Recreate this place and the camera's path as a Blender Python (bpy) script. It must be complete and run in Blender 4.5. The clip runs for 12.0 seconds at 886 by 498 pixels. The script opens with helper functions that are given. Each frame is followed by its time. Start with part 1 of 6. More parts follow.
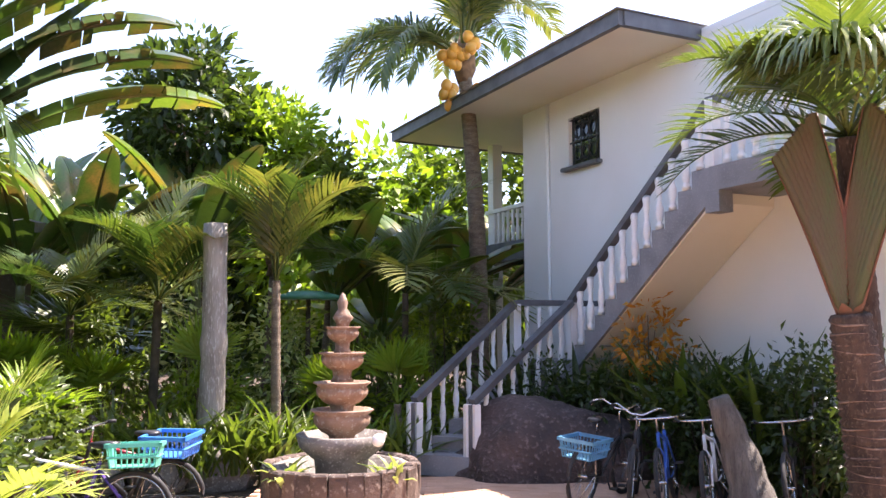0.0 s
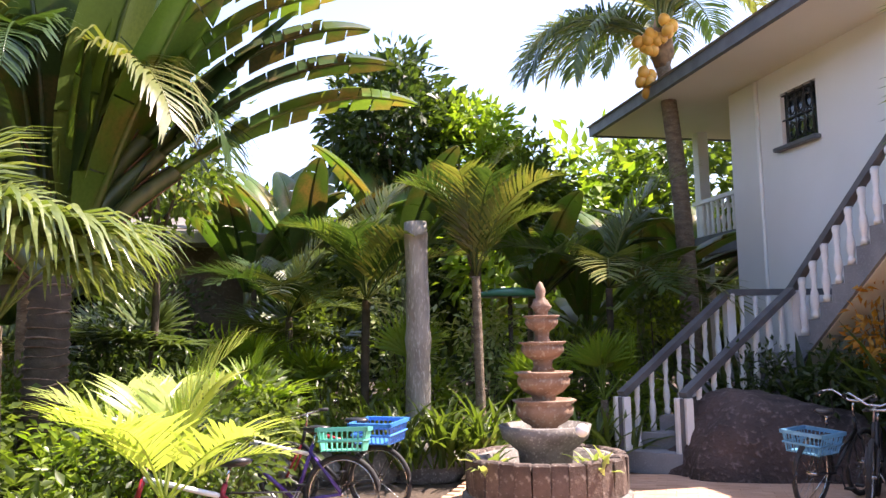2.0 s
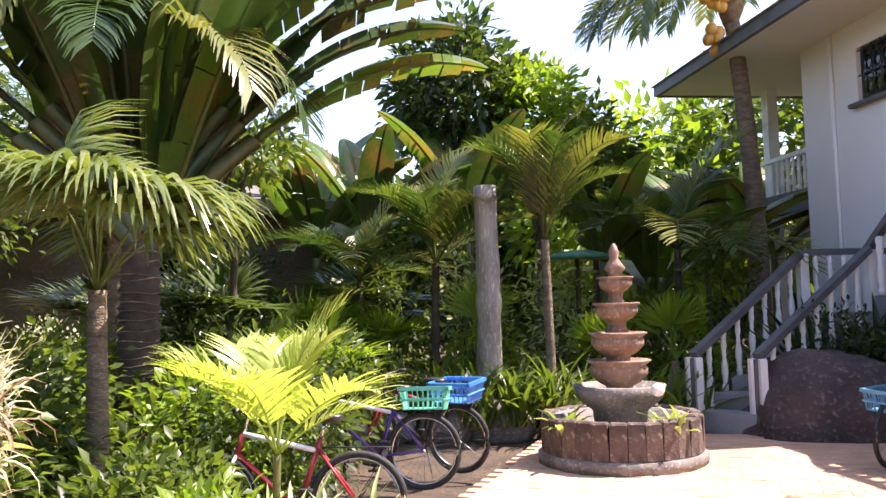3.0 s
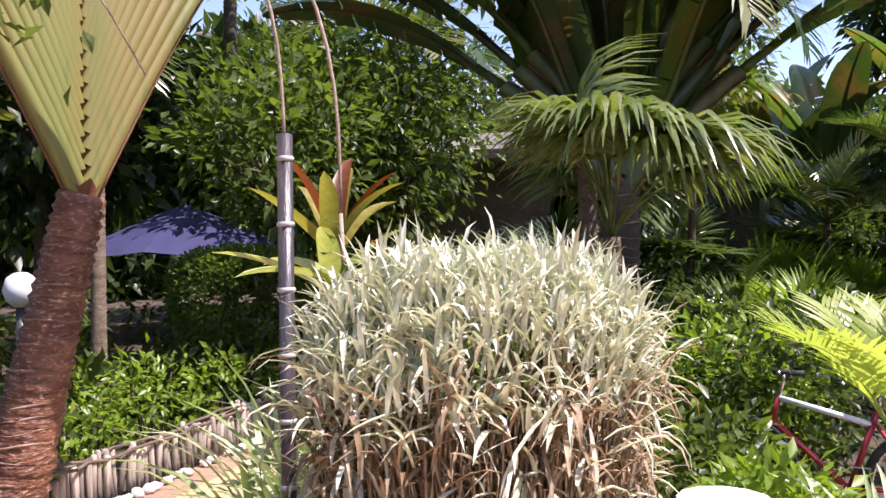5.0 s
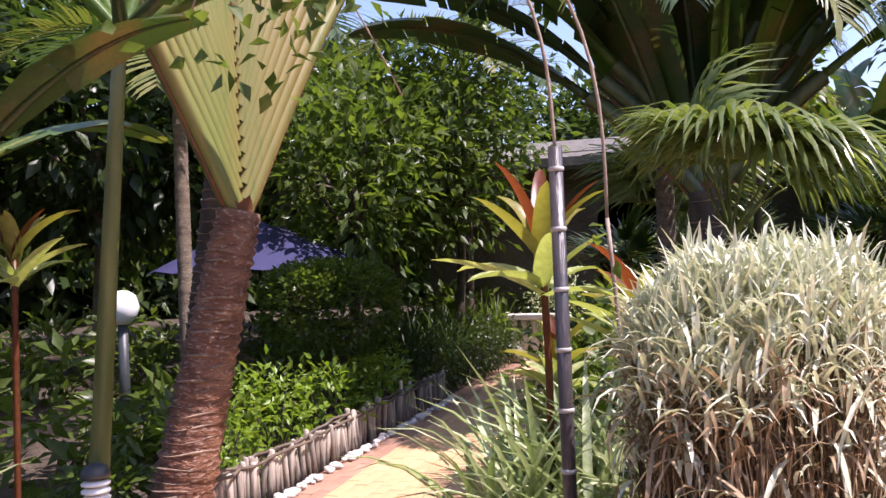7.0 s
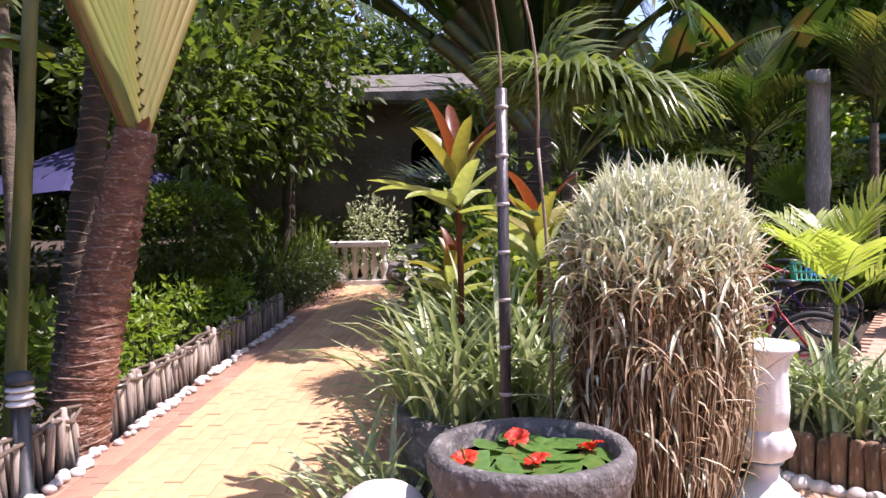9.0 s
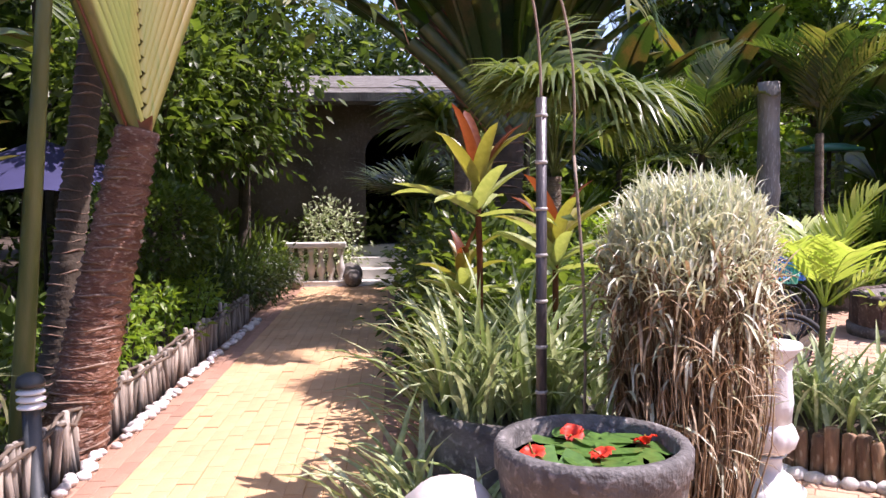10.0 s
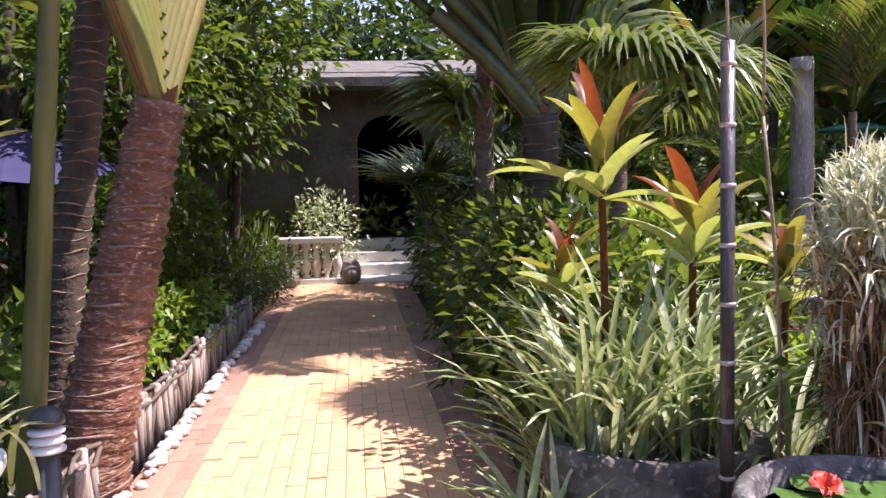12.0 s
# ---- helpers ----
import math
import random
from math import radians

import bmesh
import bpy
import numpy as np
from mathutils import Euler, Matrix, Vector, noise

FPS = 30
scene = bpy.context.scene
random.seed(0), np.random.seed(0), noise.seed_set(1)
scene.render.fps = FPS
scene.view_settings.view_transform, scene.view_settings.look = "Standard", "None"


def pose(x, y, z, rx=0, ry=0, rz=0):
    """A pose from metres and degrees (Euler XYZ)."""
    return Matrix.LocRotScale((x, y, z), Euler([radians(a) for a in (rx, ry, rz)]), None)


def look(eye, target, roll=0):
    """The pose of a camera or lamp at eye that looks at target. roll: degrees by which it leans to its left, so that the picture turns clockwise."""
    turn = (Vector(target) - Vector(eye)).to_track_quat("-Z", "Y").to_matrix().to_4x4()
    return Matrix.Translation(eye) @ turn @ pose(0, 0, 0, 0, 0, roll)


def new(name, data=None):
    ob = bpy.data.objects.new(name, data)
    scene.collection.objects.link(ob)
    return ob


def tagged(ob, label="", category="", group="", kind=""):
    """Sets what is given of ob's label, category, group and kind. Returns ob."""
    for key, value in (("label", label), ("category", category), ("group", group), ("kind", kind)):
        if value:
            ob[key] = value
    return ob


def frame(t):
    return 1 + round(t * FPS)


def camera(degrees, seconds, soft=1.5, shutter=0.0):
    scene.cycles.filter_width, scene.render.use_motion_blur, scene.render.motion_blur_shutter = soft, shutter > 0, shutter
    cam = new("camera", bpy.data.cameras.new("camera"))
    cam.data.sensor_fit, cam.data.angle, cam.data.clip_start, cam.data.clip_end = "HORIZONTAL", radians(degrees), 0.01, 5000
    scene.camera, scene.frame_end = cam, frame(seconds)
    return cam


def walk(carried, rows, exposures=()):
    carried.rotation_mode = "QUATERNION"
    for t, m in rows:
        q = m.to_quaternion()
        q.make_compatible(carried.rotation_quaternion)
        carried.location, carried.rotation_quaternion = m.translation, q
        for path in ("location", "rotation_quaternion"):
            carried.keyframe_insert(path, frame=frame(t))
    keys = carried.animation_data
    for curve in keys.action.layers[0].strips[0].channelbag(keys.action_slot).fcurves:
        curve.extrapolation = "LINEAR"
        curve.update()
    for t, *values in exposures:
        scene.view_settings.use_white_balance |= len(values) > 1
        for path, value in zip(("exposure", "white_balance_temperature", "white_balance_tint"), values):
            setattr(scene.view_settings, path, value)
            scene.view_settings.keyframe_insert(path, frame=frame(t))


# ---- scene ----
cam = camera(56.0, 12.0)
PATH = [
    (0.0, look((1.148, 0.740, 1.747), (1.089, 2.731, 1.929), -0.10)),
    (0.5, look((1.340, 0.890, 1.645), (1.031, 2.853, 1.870), -1.50)),
    (1.0, look((1.284, 0.942, 1.582), (0.791, 2.864, 1.829), -1.50)),
    (1.5, look((1.248, 0.959, 1.568), (0.714, 2.872, 1.809), -1.10)),
    (2.0, look((1.234, 0.915, 1.534), (0.688, 2.827, 1.748), -1.20)),
    (2.5, look((1.182, 0.857, 1.508), (0.601, 2.762, 1.682), -1.40)),
    (2.7, look((1.161, 0.778, 1.505), (0.550, 2.676, 1.662), -1.60)),
    (4.3, look((0.480, 0.715, 1.594), (-0.656, 2.361, 1.610), -0.80)),
    (4.5, look((0.382, 0.703, 1.584), (-0.845, 2.282, 1.612), -0.80)),
    (5.0, look((0.170, 0.661, 1.590), (-1.271, 2.049, 1.598), -0.80)),
    (5.5, look((0.106, 0.505, 1.582), (-1.420, 1.798, 1.574), -1.50)),
    (6.0, look((-0.008, 0.330, 1.596), (-1.529, 1.628, 1.583), -1.90)),
    (6.5, look((-0.154, 0.110, 1.584), (-1.645, 1.444, 1.594), -2.10)),
    (6.7, look((-0.217, 0.017, 1.587), (-1.695, 1.364, 1.614), -2.20)),
    (8.3, look((-0.309, -0.599, 1.518), (-1.469, 1.029, 1.455), -2.00)),
    (8.5, look((-0.336, -0.729, 1.522), (-1.455, 0.926, 1.428), -1.80)),
    (9.0, look((-0.393, -0.980, 1.541), (-1.432, 0.723, 1.403), -1.20)),
    (9.5, look((-0.540, -1.150, 1.551), (-1.505, 0.596, 1.406), -1.20)),
    (10.0, look((-0.751, -1.290, 1.560), (-1.642, 0.495, 1.423), -0.50)),
    (10.5, look((-1.023, -1.345, 1.575), (-1.846, 0.474, 1.442), -0.10)),
    (11.0, look((-1.259, -1.242, 1.550), (-2.066, 0.582, 1.410), -0.20)),
    (11.5, look((-1.470, -1.028, 1.536), (-2.296, 0.786, 1.372), -0.80)),
    (12.0, look((-1.696, -0.830, 1.511), (-2.507, 0.991, 1.356), -1.40)),
]
walk(cam, PATH, ((0, 1.95, 6800, 26), (0.8, 1.75, 6900, 27), (2.7, 1.70, 6900, 27), (4.5, 0.97, 6300, 29), (9.0, 0.85, 6200, 33), (12, 1.05, 6200, 34)))

# ---- sky, sun, exposure ----
SUN_EL, SUN_AZ = radians(60), radians(63)
world = bpy.data.worlds.new("world")
scene.world = world
world.use_nodes = True
wn = world.node_tree
sky = wn.nodes.new("ShaderNodeTexSky")
sky.sky_type, sky.sun_disc = "NISHITA", False
sky.sun_elevation, sky.sun_rotation = SUN_EL, SUN_AZ
wn.links.new(sky.outputs[0], wn.nodes["Background"].inputs[0])
wn.nodes["Background"].inputs[1].default_value = 0.15
sun_data = bpy.data.lights.new("sun", "SUN")
sun_data.energy, sun_data.angle, sun_data.color = 5.0, radians(0.5), (1.0, 0.95, 0.86)
sun = new("sun", sun_data)
to_sun = Vector((math.sin(SUN_AZ) * math.cos(SUN_EL), math.cos(SUN_AZ) * math.cos(SUN_EL), math.sin(SUN_EL)))
sun.matrix_world = look(to_sun * 40, (0, 0, 0))

rng = np.random.default_rng(7)


# ---- materials ----
def nodes_of(name):
    m = bpy.data.materials.new(name)
    m.use_nodes = True
    t = m.node_tree
    return m, t, t.nodes["Principled BSDF"], t.nodes["Material Output"]


def mixed(t, fac, a, b):
    n = t.nodes.new("ShaderNodeMix")
    n.data_type = "RGBA"
    for sock, val in ((0, fac), (6, a), (7, b)):
        if hasattr(val, "is_linked"):
            t.links.new(val, n.inputs[sock])
        else:
            n.inputs[sock].default_value = val if sock == 0 else (*val, 1)
    return n.outputs[2]


def noise_tex(t, scale, detail=4, coord="Object", stretch=None):
    tc = t.nodes.new("ShaderNodeTexCoord")
    n = t.nodes.new("ShaderNodeTexNoise")
    n.inputs["Scale"].default_value, n.inputs["Detail"].default_value = scale, detail
    src = tc.outputs[coord]
    if stretch:
        mp = t.nodes.new("ShaderNodeMapping")
        mp.inputs["Scale"].default_value = stretch
        t.links.new(src, mp.inputs[0])
        src = mp.outputs[0]
    t.links.new(src, n.inputs["Vector"])
    return n.outputs["Fac"]


def ramp(t, src, lo, hi):
    n = t.nodes.new("ShaderNodeMapRange")
    n.inputs[1].default_value, n.inputs[2].default_value = lo, hi
    t.links.new(src, n.inputs[0])
    return n.outputs[0]


def bumped(t, b, src, strength, dist=0.01):
    n = t.nodes.new("ShaderNodeBump")
    n.inputs["Strength"].default_value, n.inputs["Distance"].default_value = strength, dist
    t.links.new(src, n.inputs["Height"])
    t.links.new(n.outputs[0], b.inputs["Normal"])


def surface(name, c1, c2, scale=6, rough=0.8, bump=0.4, metal=0.0, fine=60, c3=None, island=0.0, stretch=None, dist=0.01, obrand=0.0):
    m, t, b, _ = nodes_of(name)
    col = mixed(t, ramp(t, noise_tex(t, scale, 5, stretch=stretch), 0.35, 0.65), c1, c2)
    fn = noise_tex(t, fine, 3, stretch=stretch)
    if c3:
        col = mixed(t, ramp(t, fn, 0.55, 0.75), col, c3)
    if island or obrand:
        g = t.nodes.new("ShaderNodeObjectInfo" if obrand else "ShaderNodeNewGeometry")
        hsv = t.nodes.new("ShaderNodeHueSaturation")
        t.links.new(col, hsv.inputs["Color"])
        k = island or obrand
        mr = t.nodes.new("ShaderNodeMapRange")
        mr.inputs[3].default_value, mr.inputs[4].default_value = 1 - k, 1 + k
        t.links.new(g.outputs["Random" if obrand else "Random Per Island"], mr.inputs[0])
        t.links.new(mr.outputs[0], hsv.inputs["Value"])
        col = hsv.outputs[0]
    t.links.new(col, b.inputs["Base Color"])
    b.inputs["Roughness"].default_value, b.inputs["Metallic"].default_value = rough, metal
    if bump:
        bumped(t, b, fn, bump, dist)
    return m


def leaf_mat(name, c1, c2, c3=None, glow=0.35, rough=0.38, scale=3.0, tint=(1.25, 1.35, 0.5)):
    m, t, b, out = nodes_of(name)
    g = t.nodes.new("ShaderNodeNewGeometry")
    col = mixed(t, g.outputs["Random Per Island"], c1, c2)
    n1 = noise_tex(t, scale, 3)
    if c3:
        col = mixed(t, ramp(t, n1, 0.5, 0.68), col, c3)
    fn = noise_tex(t, 40, 2)
    col2 = mixed(t, ramp(t, fn, 0.3, 0.8), col, tuple(v * 0.72 for v in c1))
    t.links.new(col2, b.inputs["Base Color"])
    b.inputs["Roughness"].default_value = rough
    bumped(t, b, fn, 0.15, 0.004)
    tr = t.nodes.new("ShaderNodeBsdfTranslucent")
    tm = t.nodes.new("ShaderNodeMix")
    tm.data_type, tm.blend_type = "RGBA", "MULTIPLY"
    tm.inputs[0].default_value = 1
    t.links.new(col, tm.inputs[6])
    tm.inputs[7].default_value = (*tint, 1)
    t.links.new(tm.outputs[2], tr.inputs[0])
    mx = t.nodes.new("ShaderNodeMixShader")
    mx.inputs[0].default_value = glow
    t.links.new(b.outputs[0], mx.inputs[1])
    t.links.new(tr.outputs[0], mx.inputs[2])
    t.links.new(mx.outputs[0], out.inputs[0])
    return m


M_leaf = leaf_mat("leaf_green", (0.075, 0.120, 0.022), (0.155, 0.205, 0.045), glow=0.48)
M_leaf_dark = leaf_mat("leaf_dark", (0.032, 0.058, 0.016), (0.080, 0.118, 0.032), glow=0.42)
M_leaf_lime = leaf_mat("leaf_lime", (0.18, 0.30, 0.03), (0.28, 0.36, 0.045), glow=0.45)
M_palm = leaf_mat("palm_green", (0.08, 0.125, 0.028), (0.15, 0.185, 0.045), rough=0.28)
M_fan_pale = leaf_mat("fan_pale", (0.13, 0.18, 0.05), (0.30, 0.33, 0.14), rough=0.24, glow=0.3)
M_palm_dark = leaf_mat("palm_dark", (0.035, 0.075, 0.02), (0.065, 0.11, 0.03), rough=0.3, glow=0.25)
M_palm_lime = leaf_mat("palm_lime", (0.33, 0.42, 0.10), (0.46, 0.51, 0.16), glow=0.45, rough=0.35)
M_palm_old = leaf_mat("palm_yellowing", (0.14, 0.18, 0.045), (0.24, 0.22, 0.07), glow=0.3)
M_banana = leaf_mat("banana_green", (0.09, 0.17, 0.03), (0.15, 0.23, 0.045), (0.26, 0.17, 0.06), rough=0.3)
M_banana_dark = leaf_mat("banana_dark", (0.04, 0.075, 0.022), (0.07, 0.11, 0.03), (0.17, 0.10, 0.05), rough=0.35, glow=0.2)
M_stripe = leaf_mat("striped_leaf", (0.24, 0.32, 0.10), (0.86, 0.87, 0.66), rough=0.4, glow=0.25, tint=(1, 1.05, 0.7))
M_grass_top = leaf_mat("variegated_grass", (0.52, 0.54, 0.36), (0.88, 0.87, 0.77), rough=0.5, glow=0.25, tint=(1, 1.05, 0.7))
M_grass_dry = leaf_mat("dry_grass", (0.20, 0.12, 0.055), (0.58, 0.45, 0.28), rough=0.7, glow=0.15, tint=(1, 0.9, 0.7))
M_cord_red = leaf_mat("cordyline_red", (0.13, 0.030, 0.018), (0.27, 0.105, 0.03), rough=0.35, glow=0.4, tint=(1.3, 0.8, 0.5))
M_cord_yellow = leaf_mat("cordyline_yellow", (0.24, 0.20, 0.04), (0.36, 0.33, 0.09), rough=0.35, glow=0.35)
M_cord_cream = leaf_mat("cordyline_cream", (0.26, 0.36, 0.10), (0.62, 0.60, 0.32), rough=0.35, glow=0.3)
M_orange_leaf = leaf_mat("orange_leaf", (0.55, 0.22, 0.02), (0.62, 0.34, 0.03), rough=0.5, tint=(1.2, 1, 0.5))
M_petal = leaf_mat("red_petal", (0.78, 0.045, 0.02), (0.85, 0.09, 0.03), rough=0.5, glow=0.3, tint=(1.1, 0.6, 0.4))
M_pad = leaf_mat("lily_pad", (0.07, 0.16, 0.035), (0.14, 0.26, 0.05), rough=0.3, glow=0.15)
M_petiole = surface("petiole", (0.165, 0.20, 0.052), (0.235, 0.18, 0.055), 2.2, 0.35, 0.25, fine=25, stretch=(1, 1, 0.15), c3=(0.13, 0.16, 0.042))
M_petiole_edge = surface("petiole_edge", (0.16, 0.055, 0.03), (0.24, 0.10, 0.05), 5, 0.5, 0.3)
M_stem_green = surface("green_stem", (0.085, 0.105, 0.03), (0.17, 0.17, 0.055), 4, 0.35, 0.2, stretch=(3, 3, 0.4))
M_trav_bark = surface("ringed_red_bark", (0.14, 0.056, 0.033), (0.26, 0.12, 0.068), 9, 0.6, 1.0, fine=30, c3=(0.50, 0.37, 0.28), stretch=(1, 1, 2.2), dist=0.02)
M_bark = surface("grey_brown_bark", (0.13, 0.09, 0.06), (0.24, 0.18, 0.12), 8, 0.85, 0.9, fine=40, c3=(0.36, 0.31, 0.24), stretch=(1, 1, 3), dist=0.02)
M_bark_dark = surface("dark_bark", (0.05, 0.036, 0.025), (0.10, 0.075, 0.05), 8, 0.85, 0.8, fine=40)
M_trunk_grey = surface("bleached_trunk", (0.20, 0.175, 0.145), (0.36, 0.33, 0.285), 4, 0.9, 0.9, fine=30, c3=(0.58, 0.56, 0.51), stretch=(2, 2, 0.4))
M_wall = surface("white_plaster", (0.74, 0.73, 0.69), (0.80, 0.79, 0.76), 0.7, 0.75, 0.15, fine=70)
M_cream = surface("cream_plaster", (0.74, 0.68, 0.55), (0.80, 0.75, 0.63), 0.8, 0.75, 0.15, fine=70)
M_white = surface("white_paint", (0.74, 0.73, 0.70), (0.82, 0.81, 0.79), 6, 0.55, 0.2, fine=50)
M_slate = surface("dark_grey_paint", (0.085, 0.085, 0.09), (0.13, 0.13, 0.135), 5, 0.55, 0.2)
M_step = surface("grey_concrete", (0.19, 0.19, 0.20), (0.26, 0.26, 0.27), 3, 0.8, 0.4, c3=(0.32, 0.32, 0.32))
M_roof = surface("grey_roof_sheet", (0.30, 0.30, 0.30), (0.38, 0.37, 0.36), 2, 0.5, 0.2)
M_terra = surface("weathered_terracotta", (0.22, 0.13, 0.085), (0.32, 0.21, 0.15), 7, 0.85, 0.6, c3=(0.42, 0.37, 0.31), fine=35)
M_stonepot = surface("grey_stone", (0.13, 0.115, 0.10), (0.22, 0.20, 0.18), 7, 0.85, 0.7, c3=(0.42, 0.39, 0.35), fine=45)
M_potrough = surface("carved_grey_pot", (0.07, 0.064, 0.058), (0.15, 0.138, 0.125), 10, 0.8, 0.8, c3=(0.30, 0.28, 0.26), fine=35, dist=0.02)
M_boulder = surface("dark_boulder", (0.035, 0.025, 0.023), (0.085, 0.055, 0.048), 2.2, 0.75, 1.0, c3=(0.17, 0.13, 0.12), fine=22, dist=0.03)
M_pale_stone = surface("pale_boulder", (0.58, 0.52, 0.46), (0.68, 0.63, 0.58), 5, 0.7, 0.3)
M_pebble = surface("white_pebble", (0.55, 0.50, 0.46), (0.70, 0.67, 0.63), 9, 0.6, 0.3, obrand=0.25)
M_log = surface("log_brown", (0.11, 0.062, 0.036), (0.30, 0.17, 0.09), 9, 0.85, 0.8, c3=(0.42, 0.32, 0.22), stretch=(2, 2, 0.5), obrand=0.35, fine=30)
M_stake = surface("weathered_stake", (0.25, 0.20, 0.155), (0.50, 0.45, 0.38), 8, 0.85, 0.7, c3=(0.14, 0.10, 0.075), stretch=(3, 3, 0.35), obrand=0.35, fine=30)
M_twig = surface("dark_twig", (0.09, 0.065, 0.045), (0.16, 0.12, 0.085), 8, 0.85, 0.6)
M_brick_y = surface("yellow_paver", (0.56, 0.33, 0.165), (0.64, 0.41, 0.22), 2.5, 0.85, 0.4, c3=(0.48, 0.29, 0.15), fine=90, island=0.06)
M_brick_yo = surface("yellow_paver_single", (0.56, 0.33, 0.165), (0.64, 0.41, 0.22), 2.5, 0.85, 0.4, c3=(0.48, 0.29, 0.15), fine=90, obrand=0.06)
M_brick_r = surface("red_paver", (0.33, 0.185, 0.12), (0.42, 0.245, 0.165), 2.5, 0.85, 0.4, c3=(0.30, 0.165, 0.11), fine=90, island=0.10)
M_brick_ro = surface("red_paver_single", (0.33, 0.185, 0.12), (0.42, 0.245, 0.165), 2.5, 0.85, 0.4, c3=(0.30, 0.165, 0.11), fine=90, obrand=0.10)
M_brick_p = surface("pink_paver", (0.46, 0.27, 0.17), (0.55, 0.35, 0.24), 2.0, 0.85, 0.4, c3=(0.40, 0.25, 0.17), fine=90, island=0.08)
M_sand = surface("sandy_joint", (0.26, 0.17, 0.10), (0.34, 0.23, 0.15), 9, 0.95, 0.3)
M_soil = surface("dark_soil", (0.045, 0.032, 0.022), (0.085, 0.06, 0.04), 5, 0.95, 1.0, c3=(0.14, 0.10, 0.06), fine=35, dist=0.03)
M_slab = surface("pale_concrete", (0.60, 0.57, 0.52), (0.70, 0.67, 0.62), 2, 0.8, 0.3)
M_bamboo = surface("black_bamboo", (0.035, 0.03, 0.032), (0.075, 0.062, 0.062), 8, 0.35, 0.3, stretch=(3, 3, 0.4), c3=(0.12, 0.10, 0.10))
M_bamboo_ring = surface("bamboo_ring", (0.36, 0.33, 0.30), (0.48, 0.45, 0.42), 20, 0.6, 0.3)
M_vine = surface("pale_vine", (0.24, 0.17, 0.12), (0.36, 0.28, 0.21), 12, 0.8, 0.5)
M_navy = surface("navy_canvas", (0.026, 0.026, 0.085), (0.038, 0.036, 0.11), 3, 0.85, 0.2)
M_metal_dark = surface("dark_metal", (0.02, 0.02, 0.022), (0.045, 0.045, 0.05), 8, 0.4, 0.1, metal=0.4)
M_chrome = surface("steel", (0.5, 0.5, 0.5), (0.6, 0.6, 0.6), 20, 0.25, 0.05, metal=1.0)
M_rubber = surface("tyre_rubber", (0.014, 0.014, 0.014), (0.03, 0.03, 0.03), 20, 0.75, 0.3)
M_lampblack = surface("lamp_black", (0.035, 0.04, 0.042), (0.06, 0.065, 0.068), 10, 0.45, 0.15)
M_lampwhite = surface("lamp_white", (0.7, 0.71, 0.72), (0.8, 0.8, 0.8), 10, 0.4, 0.05)
M_coconut = surface("orange_coconut", (0.62, 0.26, 0.03), (0.74, 0.38, 0.06), 5, 0.4, 0.2, obrand=0.15, fine=20)
M_husk = surface("palm_fibre", (0.12, 0.07, 0.035), (0.26, 0.15, 0.07), 12, 0.9, 0.9)
# near-black: the unlit room's shade put into its colour
M_room_shade = surface("painted_room_shade", (0.012, 0.011, 0.010), (0.02, 0.018, 0.016), 3, 0.9, 0.1)
M_oldwall = surface("brown_old_wall", (0.085, 0.065, 0.046), (0.15, 0.115, 0.085), 2, 0.9, 0.8, c3=(0.20, 0.165, 0.125), fine=20)
M_oldthatch = surface("weathered_roof_sheet", (0.10, 0.09, 0.075), (0.19, 0.175, 0.15), 5, 0.9, 0.5, c3=(0.17, 0.15, 0.12), fine=40, stretch=(1, 1, 0.3), dist=0.03)
M_water = surface("dark_water", (0.012, 0.016, 0.012), (0.02, 0.024, 0.018), 3, 0.06, 0.05)
M_hill = surface("hill_forest", (0.06, 0.085, 0.055), (0.10, 0.125, 0.08), 0.15, 0.95, 1.0, fine=1.2, dist=0.6)


def paint(name, c):
    return surface(name, c, tuple(min(1, v * 1.2 + 0.01) for v in c), 8, 0.35, 0.05)


M_red, M_blue, M_purple, M_frame_white, M_frame_black = (paint("red_enamel", (0.32, 0.02, 0.03)), paint("blue_enamel", (0.02, 0.09, 0.36)),
    paint("purple_enamel", (0.07, 0.03, 0.20)), paint("white_enamel", (0.7, 0.7, 0.7)), paint("black_enamel", (0.02, 0.02, 0.022)))
M_green_plastic, M_blue_plastic, M_teal_plastic = (paint("green_plastic", (0.10, 0.46, 0.34)), paint("blue_plastic", (0.04, 0.20, 0.55)),
    paint("faded_blue_plastic", (0.09, 0.27, 0.42)))
m, t, b, _ = nodes_of("window_glass")
b.inputs["Base Color"].default_value, b.inputs["Roughness"].default_value = (0.02, 0.025, 0.03, 1), 0.05
M_glass = m


# ---- mesh tools ----
class Buf:
    def __init__(self):
        self.v, self.f, self.n = [], [], 0

    def add(self, verts, faces):
        verts = np.asarray(verts, float).reshape(-1, 3)
        self.v.append(verts)
        n = self.n
        self.f.extend([tuple(int(i) + n for i in f) for f in faces])
        self.n += len(verts)

    def mesh(self, name, mat, smooth=True):
        me = bpy.data.meshes.new(name)
        me.from_pydata(np.concatenate(self.v).tolist(), [], self.f)
        if smooth:
            me.polygons.foreach_set("use_smooth", [True] * len(me.polygons))
        me.materials.append(mat)
        me.update()
        return me


def part(name, buf, mat, parent=None, label="", smooth=True, m=None):
    ob = new(name, buf.mesh(name, mat, smooth) if isinstance(buf, Buf) else buf)
    if parent is not None:
        ob.parent = parent
    if m is not None:
        ob.matrix_basis = m
    if label:
        tagged(ob, label)
    return ob


def thing(name, m, label, category, group="", kind=""):
    ob = new(name)
    ob.empty_display_size = 0.1
    ob.matrix_basis = m
    return tagged(ob, label, category, group, kind)


